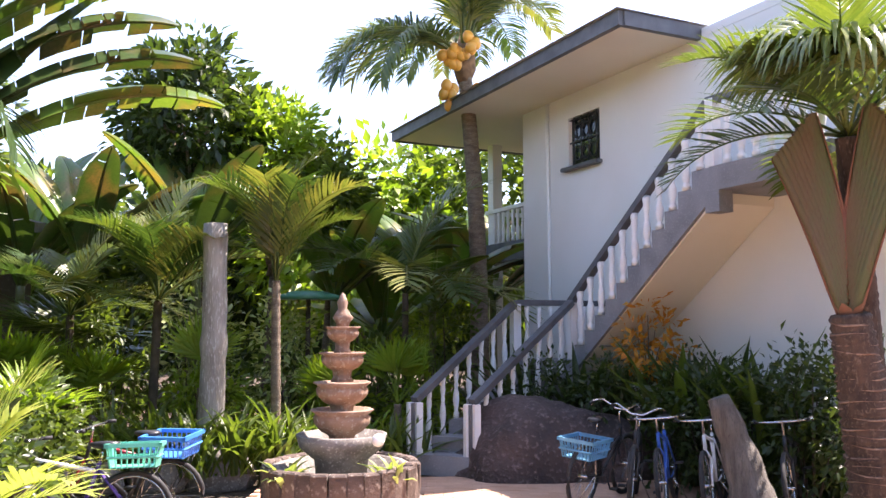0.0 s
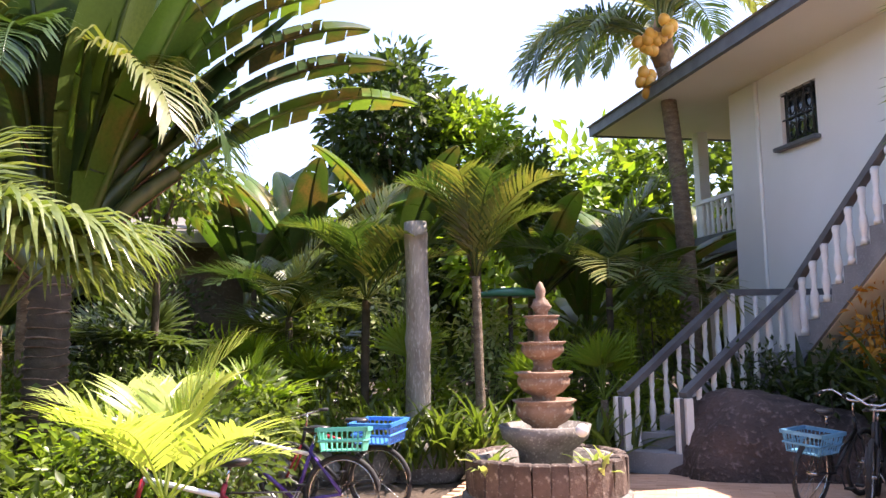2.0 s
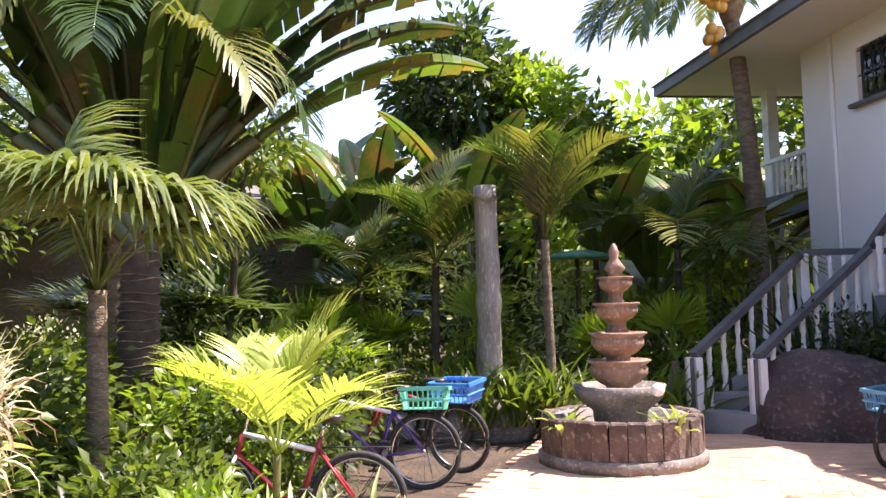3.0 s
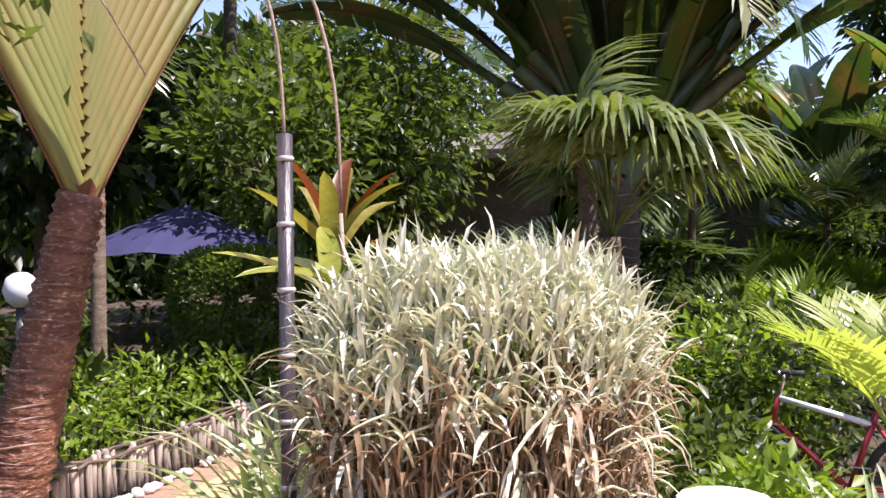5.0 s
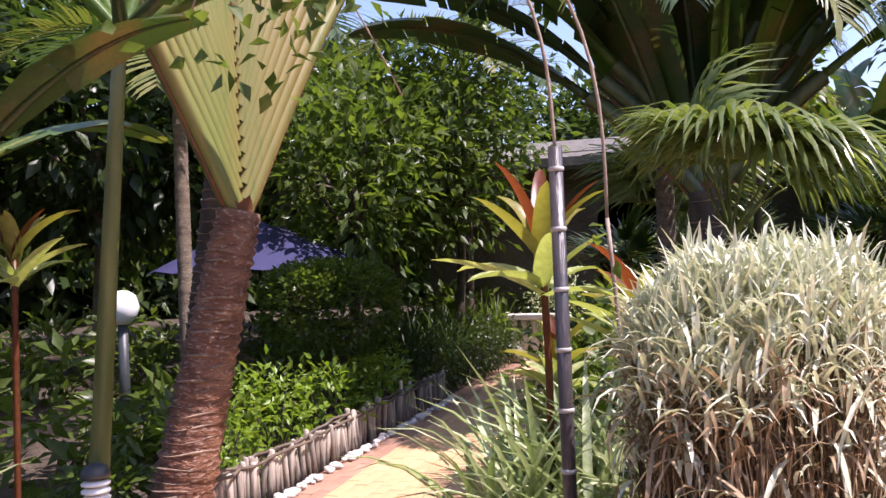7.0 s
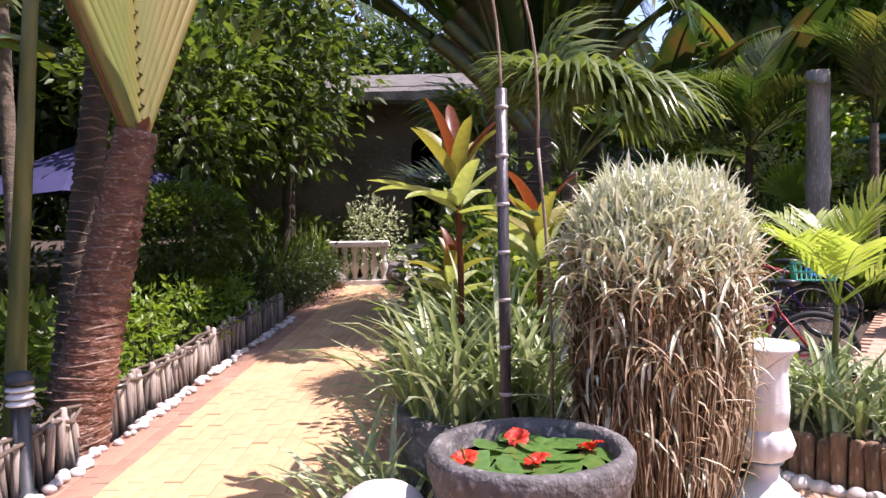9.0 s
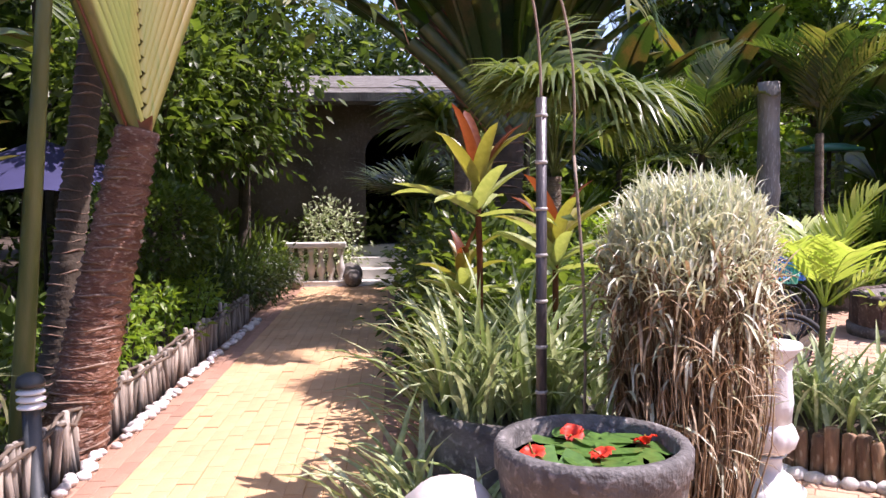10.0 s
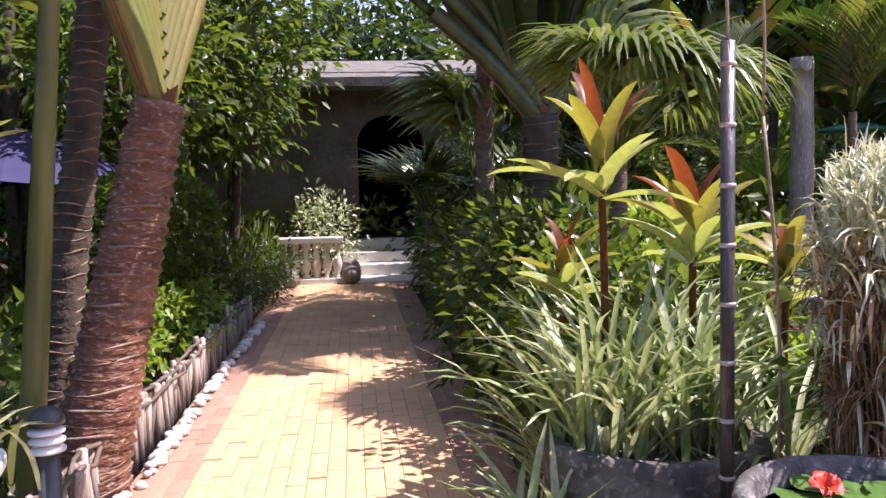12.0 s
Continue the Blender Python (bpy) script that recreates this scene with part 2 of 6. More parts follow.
def tube(buf, pts, rad, n=8, cap=True):
    pts = np.asarray(pts, float)
    rad = np.broadcast_to(rad, (len(pts),))
    tan = np.gradient(pts, axis=0)
    tan /= np.linalg.norm(tan, axis=1)[:, None] + 1e-9
    ref = np.array([0, 0, 1.0]) if abs(tan[:, 2]).mean() < 0.8 else np.array([1.0, 0, 0])
    a = np.cross(tan, ref)
    a /= np.linalg.norm(a, axis=1)[:, None] + 1e-9
    bb = np.cross(tan, a)
    ang = np.linspace(0, 2 * np.pi, n, endpoint=False)
    ring = (np.cos(ang)[None, :, None] * a[:, None] + np.sin(ang)[None, :, None] * bb[:, None]) * rad[:, None, None] + pts[:, None]
    k = len(pts)
    faces = [(i * n + j, i * n + (j + 1) % n, (i + 1) * n + (j + 1) % n, (i + 1) * n + j) for i in range(k - 1) for j in range(n)]
    if cap:
        faces += [tuple(range(n))[::-1], tuple((k - 1) * n + j for j in range(n))]
    buf.add(ring.reshape(-1, 3), faces)


def lathe(buf, prof, n=20, o=(0, 0, 0), wob=0.0, lobes=0):
    ang = np.linspace(0, 2 * np.pi, n, endpoint=False)
    v = []
    for i, (r, z) in enumerate(prof):
        rr = r * (1 + (wob * np.cos(lobes * ang) if lobes else wob * np.sin(ang * 3 + i)))
        v.append(np.stack([rr * np.cos(ang) + o[0], rr * np.sin(ang) + o[1], np.full(n, z + o[2])], 1))
    k = len(prof)
    faces = [(i * n + j, i * n + (j + 1) % n, (i + 1) * n + (j + 1) % n, (i + 1) * n + j) for i in range(k - 1) for j in range(n)]
    if prof[0][0] > 0.001:
        faces.append(tuple(range(n))[::-1])
    if prof[-1][0] > 0.001:
        faces.append(tuple((k - 1) * n + j for j in range(n)))
    buf.add(np.concatenate(v), faces)


BOXF = [(0, 3, 2, 1), (4, 5, 6, 7), (0, 1, 5, 4), (1, 2, 6, 5), (2, 3, 7, 6), (3, 0, 4, 7)]


def prism(buf, poly, z0, z1):
    n = len(poly)
    buf.add([(x, y, z0) for x, y in poly] + [(x, y, z1) for x, y in poly],
            [tuple(range(n))[::-1], tuple(range(n, 2 * n))] + [(i, (i + 1) % n, n + (i + 1) % n, n + i) for i in range(n)])


def box(buf, c, s, ch=0.0):
    x, y, z = s[0] / 2, s[1] / 2, s[2] / 2
    if not ch:
        buf.add(np.array([(-x, -y, -z), (x, -y, -z), (x, y, -z), (-x, y, -z), (-x, -y, z), (x, -y, z), (x, y, z), (-x, y, z)]) + np.array(c), BOXF)
        return
    r = [(-x, -y), (x, -y), (x, y), (-x, y)]
    def ring(k, zz):
        return [(px - math.copysign(k, px), py - math.copysign(k, py), zz) for px, py in r]
    v = ring(ch, -z) + ring(0, -z + ch) + ring(0, z - ch) + ring(ch, z)
    f = [(3, 2, 1, 0), (12, 13, 14, 15)] + [(a * 4 + i, a * 4 + (i + 1) % 4, a * 4 + 4 + (i + 1) % 4, a * 4 + 4 + i) for a in range(3) for i in range(4)]
    buf.add(np.array(v) + np.array(c), f)


def norm(a):
    return a / (np.linalg.norm(a, axis=-1, keepdims=True) + 1e-9)


def leaves(buf, pos, dirs, length, width, fold=0.18):
    """Many small pointed leaves, six corners each."""
    pos, d = np.asarray(pos), norm(np.asarray(dirs))
    n = len(pos)
    L = np.broadcast_to(length, (n,))[:, None]
    W = np.broadcast_to(width, (n,))[:, None]
    side = norm(np.cross(d, norm(rng.normal(size=(n, 3)) * 0.6 + np.array([0, 0, 1.0]))))
    up = np.cross(side, d)
    mid = pos + d * L * 0.45
    v = np.stack([pos, mid + side * W / 2 + up * W * fold, pos + d * L - up * L * 0.08, mid - side * W / 2 + up * W * fold, mid - up * W * 0.02], 1)
    base = np.arange(n) * 5 + buf.n
    fs = np.stack([np.stack([base, base + 1, base + 4], 1), np.stack([base + 1, base + 2, base + 4], 1), np.stack([base + 2, base + 3, base + 4], 1), np.stack([base + 3, base, base + 4], 1)], 1).reshape(-1, 3)
    buf.v.append(v.reshape(-1, 3))
    buf.f.extend(map(tuple, fs.tolist()))
    buf.n += n * 5


def blades(buf, base, az, tilt, length, width, droop, seg=5, keel=0.25):
    """Many strap leaves that rise at a tilt from the upright and bend over."""
    base = np.asarray(base, float)
    n = len(base)
    az, tilt, length, width, droop = [np.broadcast_to(a, (n,)).astype(float) for a in (az, tilt, length, width, droop)]
    h = np.stack([np.cos(az), np.sin(az), np.zeros(n)], 1)
    side = np.stack([-np.sin(az), np.cos(az), np.zeros(n)], 1)
    p = base.copy()
    rows = []
    for k in range(seg + 1):
        s = k / seg
        ang = tilt + droop * s ** 1.4
        w = width * min(1.0, 0.45 + 2.2 * s) * (1 - s ** 3) ** 0.7 + 0.0006
        upv = -np.cos(ang)[:, None] * h + np.sin(ang)[:, None] * np.array([0, 0, 1.0])
        rows.append(np.stack([p - side * w[:, None] / 2 + upv * (w * keel)[:, None], p, p + side * w[:, None] / 2 + upv * (w * keel)[:, None]], 1))
        p = p + (np.sin(ang)[:, None] * h + np.cos(ang)[:, None] * np.array([0, 0, 1.0])) * (length / seg)[:, None]
    v = np.stack(rows, 1).reshape(n, -1, 3)
    m = (seg + 1) * 3
    fl = np.array([(k * 3 + j, k * 3 + j + 1, k * 3 + j + 4, k * 3 + j + 3) for k in range(seg) for j in range(2)])
    fs = (fl[None] + (np.arange(n) * m + buf.n)[:, None, None]).reshape(-1, 4)
    buf.v.append(v.reshape(-1, 3))
    buf.f.extend(map(tuple, fs.tolist()))
    buf.n += n * m


def in_ball(n, r, flat=1.0, shell=0.0):
    d = norm(rng.normal(size=(n, 3)))
    k = (shell + (1 - shell) * rng.random(n)) ** (1 / 3)
    p = d * k[:, None] * np.asarray(r)
    p[:, 2] *= flat
    return p


def crown(buf, c, r, clumps, per, size, shell=0.35, spread=0.42, aspect=0.45):
    """A leafy crown: clumps of leaves round twig ends, thinner outside, with gaps."""
    r = np.asarray(r, float)
    cc = in_ball(clumps, r, shell=shell) + np.asarray(c)
    pos = np.repeat(cc, per, 0) + rng.normal(size=(clumps * per, 3)) * (r.mean() * spread * 0.42)
    d = norm(pos - np.repeat(cc, per, 0)) + norm(pos - np.asarray(c)) * 0.5 + np.array([0, 0, -0.25]) + rng.normal(size=pos.shape) * 0.4
    L = size * (0.6 + 0.8 * rng.random(len(pos)))
    leaves(buf, pos, d, L, L * aspect)


# ---- plants: fronds and leaves, each along +x from its foot ----
def pinnate(length, leaflet, pairs, arch, droop, width=0.03, hang=0.5, stem=0.18, vee=0.35, seed=0):
    r = np.random.default_rng(seed)
    buf = Buf()
    s = np.linspace(0, 1, 15)
    ang = arch - droop * s ** 1.5
    pts = np.concatenate([[[0, 0, 0]], np.cumsum(np.stack([np.cos(ang), 0 * ang, np.sin(ang)], 1)[:-1] * length / 14, 0)])
    tube(buf, pts, np.linspace(0.020, 0.004, 15) * length / 2, 5)
    for sgn in (-1, 1):
        for i in range(pairs):
            u = stem + (1 - stem) * (i + 0.5 * r.random()) / pairs
            k = min(int(u * 14), 13)
            p = pts[k] + (pts[k + 1] - pts[k]) * (u * 14 - k)
            tn = norm(pts[k + 1] - pts[k])
            up = np.array([-tn[2], 0, tn[0]])
            L = leaflet * (0.35 + 0.65 * math.sin(math.pi * min(1, (u - stem) / (1 - stem) * 0.82 + 0.16))) * (0.85 + 0.3 * r.random())
            d = norm(np.array([0, sgn, 0]) * 1.0 + tn * (0.55 + 0.7 * u) + up * vee * (0.6 + 0.8 * r.random()))
            rows, q = [], p.copy()
            sd = norm(np.cross(d, up))
            for j in range(4):
                w = width * (0.5, 1.0, 0.75, 0.06)[j] * (length / 2) ** 0.3
                rows += [q - sd * w / 2, q + sd * w / 2]
                q = q + d * L / 3
                d = norm(d + np.array([0, 0, -hang * (0.35 + 0.5 * j) * (0.7 + 0.6 * r.random())]))
            buf.add(rows, [(0, 1, 3, 2), (2, 3, 5, 4), (4, 5, 7, 6)])
    return buf


def palmate(stalk, radius, fingers, droop, width=0.035, arch=0.9, spread=2.5, seed=0):
    r = np.random.default_rng(seed)
    buf = Buf()
    s = np.linspace(0, 1, 8)
    ang = arch - 0.5 * s ** 2
    pts = np.concatenate([[[0, 0, 0]], np.cumsum(np.stack([np.cos(ang), 0 * ang, np.sin(ang)], 1)[:-1] * stalk / 7, 0)])
    tube(buf, pts, np.linspace(0.014, 0.007, 8), 5)
    hub, tn = pts[-1], norm(pts[-1] - pts[-2])
    tn = norm(tn + np.array([0.35, 0, -0.25]))
    sd = np.array([0, 1.0, 0])
    up = np.cross(tn, sd) * -1
    up = up if up[2] > 0 else -up
    for i in range(fingers):
        a = spread * (i / (fingers - 1) - 0.5) * 2 * 0.5
        d = norm(tn * math.cos(a) + sd * math.sin(a) + up * (0.12 + 0.1 * (i % 2)))
        L = radius * (1 - 0.22 * abs(a) / spread * 2) * (0.9 + 0.2 * r.random())
        wd = norm(np.cross(d, up))
        rows, q = [], hub.copy()
        for j in range(6):
            w = width * (0.25, 1.0, 1.15, 0.85, 0.45, 0.04)[j]
            rows += [q - wd * w / 2, q + up * w * 0.18, q + wd * w / 2]
            q = q + d * L / 5
            if j >= 1:
                d = norm(d + np.array([0, 0, -droop * (0.10 + 0.16 * j) * (0.75 + 0.5 * r.random())]))
        buf.add(rows, [(k * 3 + e, k * 3 + e + 1, k * 3 + e + 4, k * 3 + e + 3) for k in range(5) for e in range(2)])
    return buf


def paddle(stalk, length, width, arch, droop, torn=0.3, seed=0):
    r = np.random.default_rng(seed)
    buf = Buf()
    n = 26
    s = np.linspace(0, 1, n)
    tot = stalk + length
    ang = arch - droop * s ** 1.6
    pts = np.concatenate([[[0, 0, 0]], np.cumsum(np.stack([np.cos(ang), 0 * ang, np.sin(ang)], 1)[:-1] * tot / (n - 1), 0)])
    tube(buf, pts, np.linspace(0.034, 0.006, n), 6)
    k0 = int(stalk / tot * (n - 1))
    sd = np.array([0, 1.0, 0])
    def cross(k, sgn, sag):
        """Midrib, middle and edge of the blade at a place along it."""
        lo = int(min(k, n - 2))
        p = pts[lo] + (pts[lo + 1] - pts[lo]) * (k - lo)
        f = (k - k0) / (n - 1 - k0)
        w = width / 2 * (math.sin(math.pi * min(1, 0.06 + f * 0.93)) ** 0.5)
        tn = norm(pts[lo + 1] - pts[max(lo - 1, 0)])
        up = np.array([-tn[2], 0, tn[0]])
        e1 = norm(sd * sgn + up * 0.30)
        e2 = norm(sd * sgn + up * (0.05 - sag) + np.array([0, 0, -0.25 - sag]))
        return (p + e1 * 0.001, p + e1 * w * 0.5, p + e1 * w * 0.5 + e2 * w * (0.5 + 0.04 * r.random()))

    def strip(rows):
        buf.add([p for g in rows for p in g], [(i * 3 + e, i * 3 + e + 1, i * 3 + e + 4, i * 3 + e + 3) for i in range(len(rows) - 1) for e in range(2)])

    for sgn in (-1, 1):
        sag = 0.0
        grp = []
        for k in range(k0, n):
            if r.random() < torn and grp and k < n - 1:
                grp.append(cross(k - 0.12, sgn, sag))
                strip(grp)
                sag = r.random() * 0.5
                grp = []
            grp.append(cross(k, sgn, sag))
        if len(grp) > 1:
            strip(grp)
    return buf


def trunk_pts(h, lean=(0, 0), bow=0.0, n=16):
    s = np.linspace(0, 1, n)
    return np.stack([lean[0] * s + bow * np.sin(math.pi * s), lean[1] * s, h * s], 1)


def ringed(buf, pts, r0, r1, step=0.05, proud=0.05, n=12):
    """A trunk with the rings of old leaf scars."""
    pts = np.asarray(pts)
    seg = np.linalg.norm(np.diff(pts, axis=0), axis=1)
    tot = seg.sum()
    k = max(8, int(tot / step)) * 2
    cum = np.concatenate([[0], np.cumsum(seg)])
    u = np.linspace(0, tot, k + 1)
    p = np.stack([np.interp(u, cum, pts[:, j]) for j in range(3)], 1)
    rad = np.interp(u, [0, tot * 0.12, tot], [r0 * 1.25, r0, r1]) * (1 + proud * (np.arange(k + 1) % 2)) * (1 + 0.02 * rng.normal(size=k + 1))
    tube(buf, p, rad, n)


def palm(name, x, y, h, lean, meshes, count, label, mat_trunk, r0=0.09, r1=0.065, pitch=(0.2, 1.2), z=0.0, scale=1.0, group="", turn=0.0, category="palm tree", bow=0.0, lift=None):
    th = thing(name, pose(x, y, z), label, category, group)
    b = Buf()
    pts = trunk_pts(h, lean, bow)
    ringed(b, pts, r0, r1, 0.055)
    part("trunk", b, mat_trunk, th)
    top = pts[-1]
    for i in range(count):
        el = pitch[0] + (pitch[1] - pitch[0]) * ((i * 0.618) % 1)
        az = turn + i * 2.39996
        if lift and math.cos(az - lift) > 0.35:
            el = max(el, 0.75)
        k = scale * (0.85 + 0.3 * ((i * 0.37) % 1))
        m = Matrix.Translation(top) @ Matrix.Rotation(az, 4, "Z") @ Matrix.Rotation(-el, 4, "Y") @ Matrix.Scale(k, 4)
        part("frond", meshes[i % len(meshes)], None, th, m=m)
    return th


# ---- the ground, the paved path and the yard ----
PU, PQ = np.array((-0.5, 0.866)), np.array((0.866, 0.5))
Q_LEFT, Q_RIGHT = -2.62, -0.90


def on_path(u, q):
    return PU * u + PQ * q


b = Buf()
gx, gy = np.meshgrid(np.concatenate([[-3000, -400, -60], np.linspace(-14, 10, 49), [60, 400, 3000]]), np.concatenate([[-3000, -400, -60], np.linspace(-8, 20, 57), [60, 400, 3000]]))
n1, n2 = gx.shape
rough = (rng.random(gx.shape) - 0.5) * 0.02
b.add(np.stack([gx, gy, -0.075 + rough], 2).reshape(-1, 3), [(i * n2 + j, i * n2 + j + 1, (i + 1) * n2 + j + 1, (i + 1) * n2 + j) for i in range(n1 - 1) for j in range(n2 - 1)])
part("ground", b, M_soil)
tagged(bpy.data.objects["ground"], "dark bare soil under the garden beds", "ground", kind="structure")

b = Buf()
prism(b, [tuple(on_path(u, q)) for u, q in ((-4, Q_LEFT), (-4, Q_RIGHT), (11.2, Q_RIGHT), (11.2, Q_LEFT))], -0.06, -0.012)
path_floor = tagged(part("path_floor", b, M_sand, smooth=False), "garden path of yellow pavers with red borders", "path", kind="structure")
b = Buf()
prism(b, [(-0.95, 2.0), (-0.95, 9.0), (4.6, 9.0), (4.6, -4.0), (1.6, -4.0), (0.16, -1.5), (-1.35, 1.1), (-1.2, 2.0)], -0.055, -0.014)
yard_floor = tagged(part("yard_floor", b, M_sand, smooth=False), "sunlit yard paved with pinkish bricks", "yard", kind="structure")


# ---- the white house with its stairs ----
HA, HN, HS = np.array((0.463, -0.886)), np.array((0.886, 0.463)), np.array((2.18, 10.5))


def hp(s, w, z):
    q = HS + HA * s + HN * w
    return (q[0], q[1], z)


HM = Matrix.Translation((*HS, 0)) @ Matrix(((HA[0], HN[0], 0, 0), (HA[1], HN[1], 0, 0), (0, 0, 1, 0), (0, 0, 0, 1)))
house = thing("house", HM, "two-storey white plastered house with grey eaves and outside stairs", "house")


def slab(name, mat, s0, s1, w0, w1, z0, z1, parent=house, ch=0.0, label=""):
    b = Buf()
    box(b, ((s0 + s1) / 2, (w0 + w1) / 2, (z0 + z1) / 2), (abs(s1 - s0), abs(w1 - w0), z1 - z0), ch)
    return part(name, b, mat, parent, label, smooth=False)


# wall with its window opening
WS0, WS1, WZ0, WZ1 = -1.14, -0.44, 3.60, 4.29
slab("wall", M_wall, -2.33, WS0, 0.8, 1.0, 0.0, 4.62)
slab("wall", M_wall, WS1, 3.6, 0.8, 1.0, 0.0, 4.62)
slab("wall", M_wall, WS0, WS1, 0.8, 1.0, 0.0, WZ0)
slab("wall", M_wall, WS0, WS1, 0.8, 1.0, WZ1, 4.62)
slab("wall", M_wall, -2.33, -2.13, 1.0, 6.0, 0.0, 4.62)
slab("wall", M_wall, 3.4, 3.6, 1.0, 6.0, 0.0, 4.62)
slab("wall", M_wall, -2.13, 3.4, 5.8, 6.0, 0.0, 4.62)
win = slab("window", M_metal_dark, WS0, WS1, 0.86, 0.90, WZ0, WZ1, label="dark barred window with a projecting sill")
slab("pane", M_glass, WS0 + 0.05, WS1 - 0.05, 0.845, 0.856, WZ0 + 0.05, WZ1 - 0.05, win)
slab("window_sill", M_slate, WS0 - 0.07, WS1 + 0.05, 0.70, 0.80, WZ0 - 0.05, WZ0 + 0.005, win, 0.01)
for k in range(4):
    s = WS0 + 0.10 + k * (WS1 - WS0 - 0.2) / 3
    bar = Buf()
    tube(bar, [(s, 0.825, WZ0), (s, 0.825, WZ1)], 0.011, 6)
    if k < 3:
        for z in (WZ0 + 0.18, WZ0 + 0.48):
            a = np.linspace(0, 2 * np.pi, 15)
            tube(bar, np.stack([s + 0.083 + 0.07 * np.cos(a), np.full(15, 0.825), z + 0.10 * np.sin(a)], 1), 0.009, 5, False)
    part("bar", bar, M_frame_black, win)
for z in (WZ0 + 0.03, (WZ0 + WZ1) / 2, WZ1 - 0.03):
    bar = Buf()
    tube(bar, [(WS0, 0.825, z), (WS1, 0.825, z)], 0.011, 6)
    part("bar", bar, M_frame_black, win)
pipe = Buf()
tube(pipe, [(-1.62, 0.77, 0.0), (-1.62, 0.77, 4.60)], 0.028, 8)
part("drainpipe", pipe, M_wall, house, "thin white drainpipe")
# roof with soffit, fascia and hipped top
slab("soffit", M_cream, -4.75, 1.35, -0.24, 6.9, 4.622, 4.68)
slab("fascia", M_slate, -4.80, 1.40, -0.31, -0.24, 4.60, 4.76)
slab("fascia", M_slate, -4.82, -4.75, -0.24, 6.9, 4.60, 4.76)
slab("fascia", M_slate, 1.35, 1.42, -0.24, 6.9, 4.60, 4.76)
slab("parapet", M_wall, 1.43, 3.6, 0.8, 6.0, 4.625, 4.72)
b = Buf()
b.add([(-4.85, -0.36, 4.765), (1.45, -0.36, 4.765), (1.45, 6.95, 4.765), (-4.85, 6.95, 4.765), (-2.2, 3.2, 5.5), (-0.9, 3.2, 5.5)],
      [(0, 1, 5, 4), (1, 2, 5), (2, 3, 4, 5), (3, 0, 4), (3, 2, 1, 0)])
part("roof", b, M_roof, house, smooth=False)
# balcony at the far end
slab("balcony_floor", M_slate, -4.55, -2.34, 1.35, 4.6, 2.55, 2.86)
slab("balcony_post", M_wall, -4.5, -4.32, 1.4, 1.58, 0.0, 2.55)
slab("balcony_post", M_wall, -4.5, -4.32, 1.4, 1.58, 2.86, 4.62)


def baluster_mesh(h, name):
    b = Buf()
    k = h / 0.62
    lathe(b, [(0.030, 0), (0.032, 0.06 * k), (0.020, 0.08 * k), (0.024, 0.11 * k), (0.036, 0.20 * k), (0.030, 0.28 * k), (0.018, 0.34 * k), (0.024, 0.37 * k),
              (0.018, 0.40 * k), (0.030, 0.47 * k), (0.024, 0.53 * k), (0.030, 0.56 * k), (0.030, h)], 10)
    return b.mesh(name, M_white)


BAL = baluster_mesh(0.62, "baluster")
rail_b = slab("balcony_rail", M_white, -4.55, -2.34, 1.36, 1.46, 3.40, 3.46)
for k in range(14):
    part("baluster", BAL, None, house, m=pose(-4.45 + k * 0.155, 1.41, 2.86) @ Matrix.Diagonal((1, 1, 0.87, 1)))
rail_c = slab("balcony_rail", M_white, -4.55, -4.45, 1.46, 4.6, 3.40, 3.46)
for k in range(12):
    part("baluster", BAL, None, house, m=pose(-4.5, 1.6 + k * 0.2, 2.86) @ Matrix.Diagonal((1, 1, 0.87, 1)))

# stairs: a lower flight from the yard to a landing, an upper flight along the wall
stairs = thing("outside_stairs", HM, "grey concrete outside stairs with white balusters and dark handrails", "stairs")
NU, RISE = 11, (2.95 - 1.08) / 11
for k in range(NU):
    s0 = 0.10 + k * 0.20
    z = 1.08 + (k + 1) * RISE
    slab("step", M_step, s0, s0 + 0.21, 0.04, 0.795, z - RISE - 0.02, z, stairs, 0.008)
b = Buf()
b.add([(-0.05, 0.02, 0.93), (2.35, 0.02, 2.72), (2.35, 0.79, 2.72), (-0.05, 0.79, 0.93), (-0.05, 0.02, 0.84), (2.35, 0.02, 2.62), (2.35, 0.79, 2.62), (-0.05, 0.79, 0.84)],
      [(0, 1, 2, 3), (7, 6, 5, 4), (0, 4, 5, 1), (1, 5, 6, 2), (2, 6, 7, 3), (3, 7, 4, 0)])
part("flight_underside", b, M_cream, stairs, smooth=False)
b = Buf()
prof = []
for k in range(NU):
    prof += [(0.10 + k * 0.2, 1.08 + k * RISE), (0.10 + k * 0.2, 1.08 + (k + 1) * RISE)]
prof += [(2.36, 2.95), (2.36, 2.66), (-0.05, 0.84), (-0.05, 1.08)]
nn = len(prof)
b.add([(s, -0.02, z) for s, z in prof] + [(s, 0.035, z) for s, z in prof], [tuple(range(nn)), tuple(range(2 * nn - 1, nn - 1, -1))] + [(i, nn + i, nn + (i + 1) % nn, (i + 1) % nn) for i in range(nn)])
part("stringer", b, M_step, stairs, "grey stepped concrete side of the stairs", smooth=False)
slab("upper_landing", M_step, 2.36, 3.7, -0.05, 0.795, 2.72, 2.95, stairs)
slab("bracket", M_step, 2.30, 2.48, -0.05, 0.12, 2.52, 2.72, stairs)
slab("landing", M_step, -0.45, 0.10, -0.65, 0.795, 0.0, 1.08, stairs)


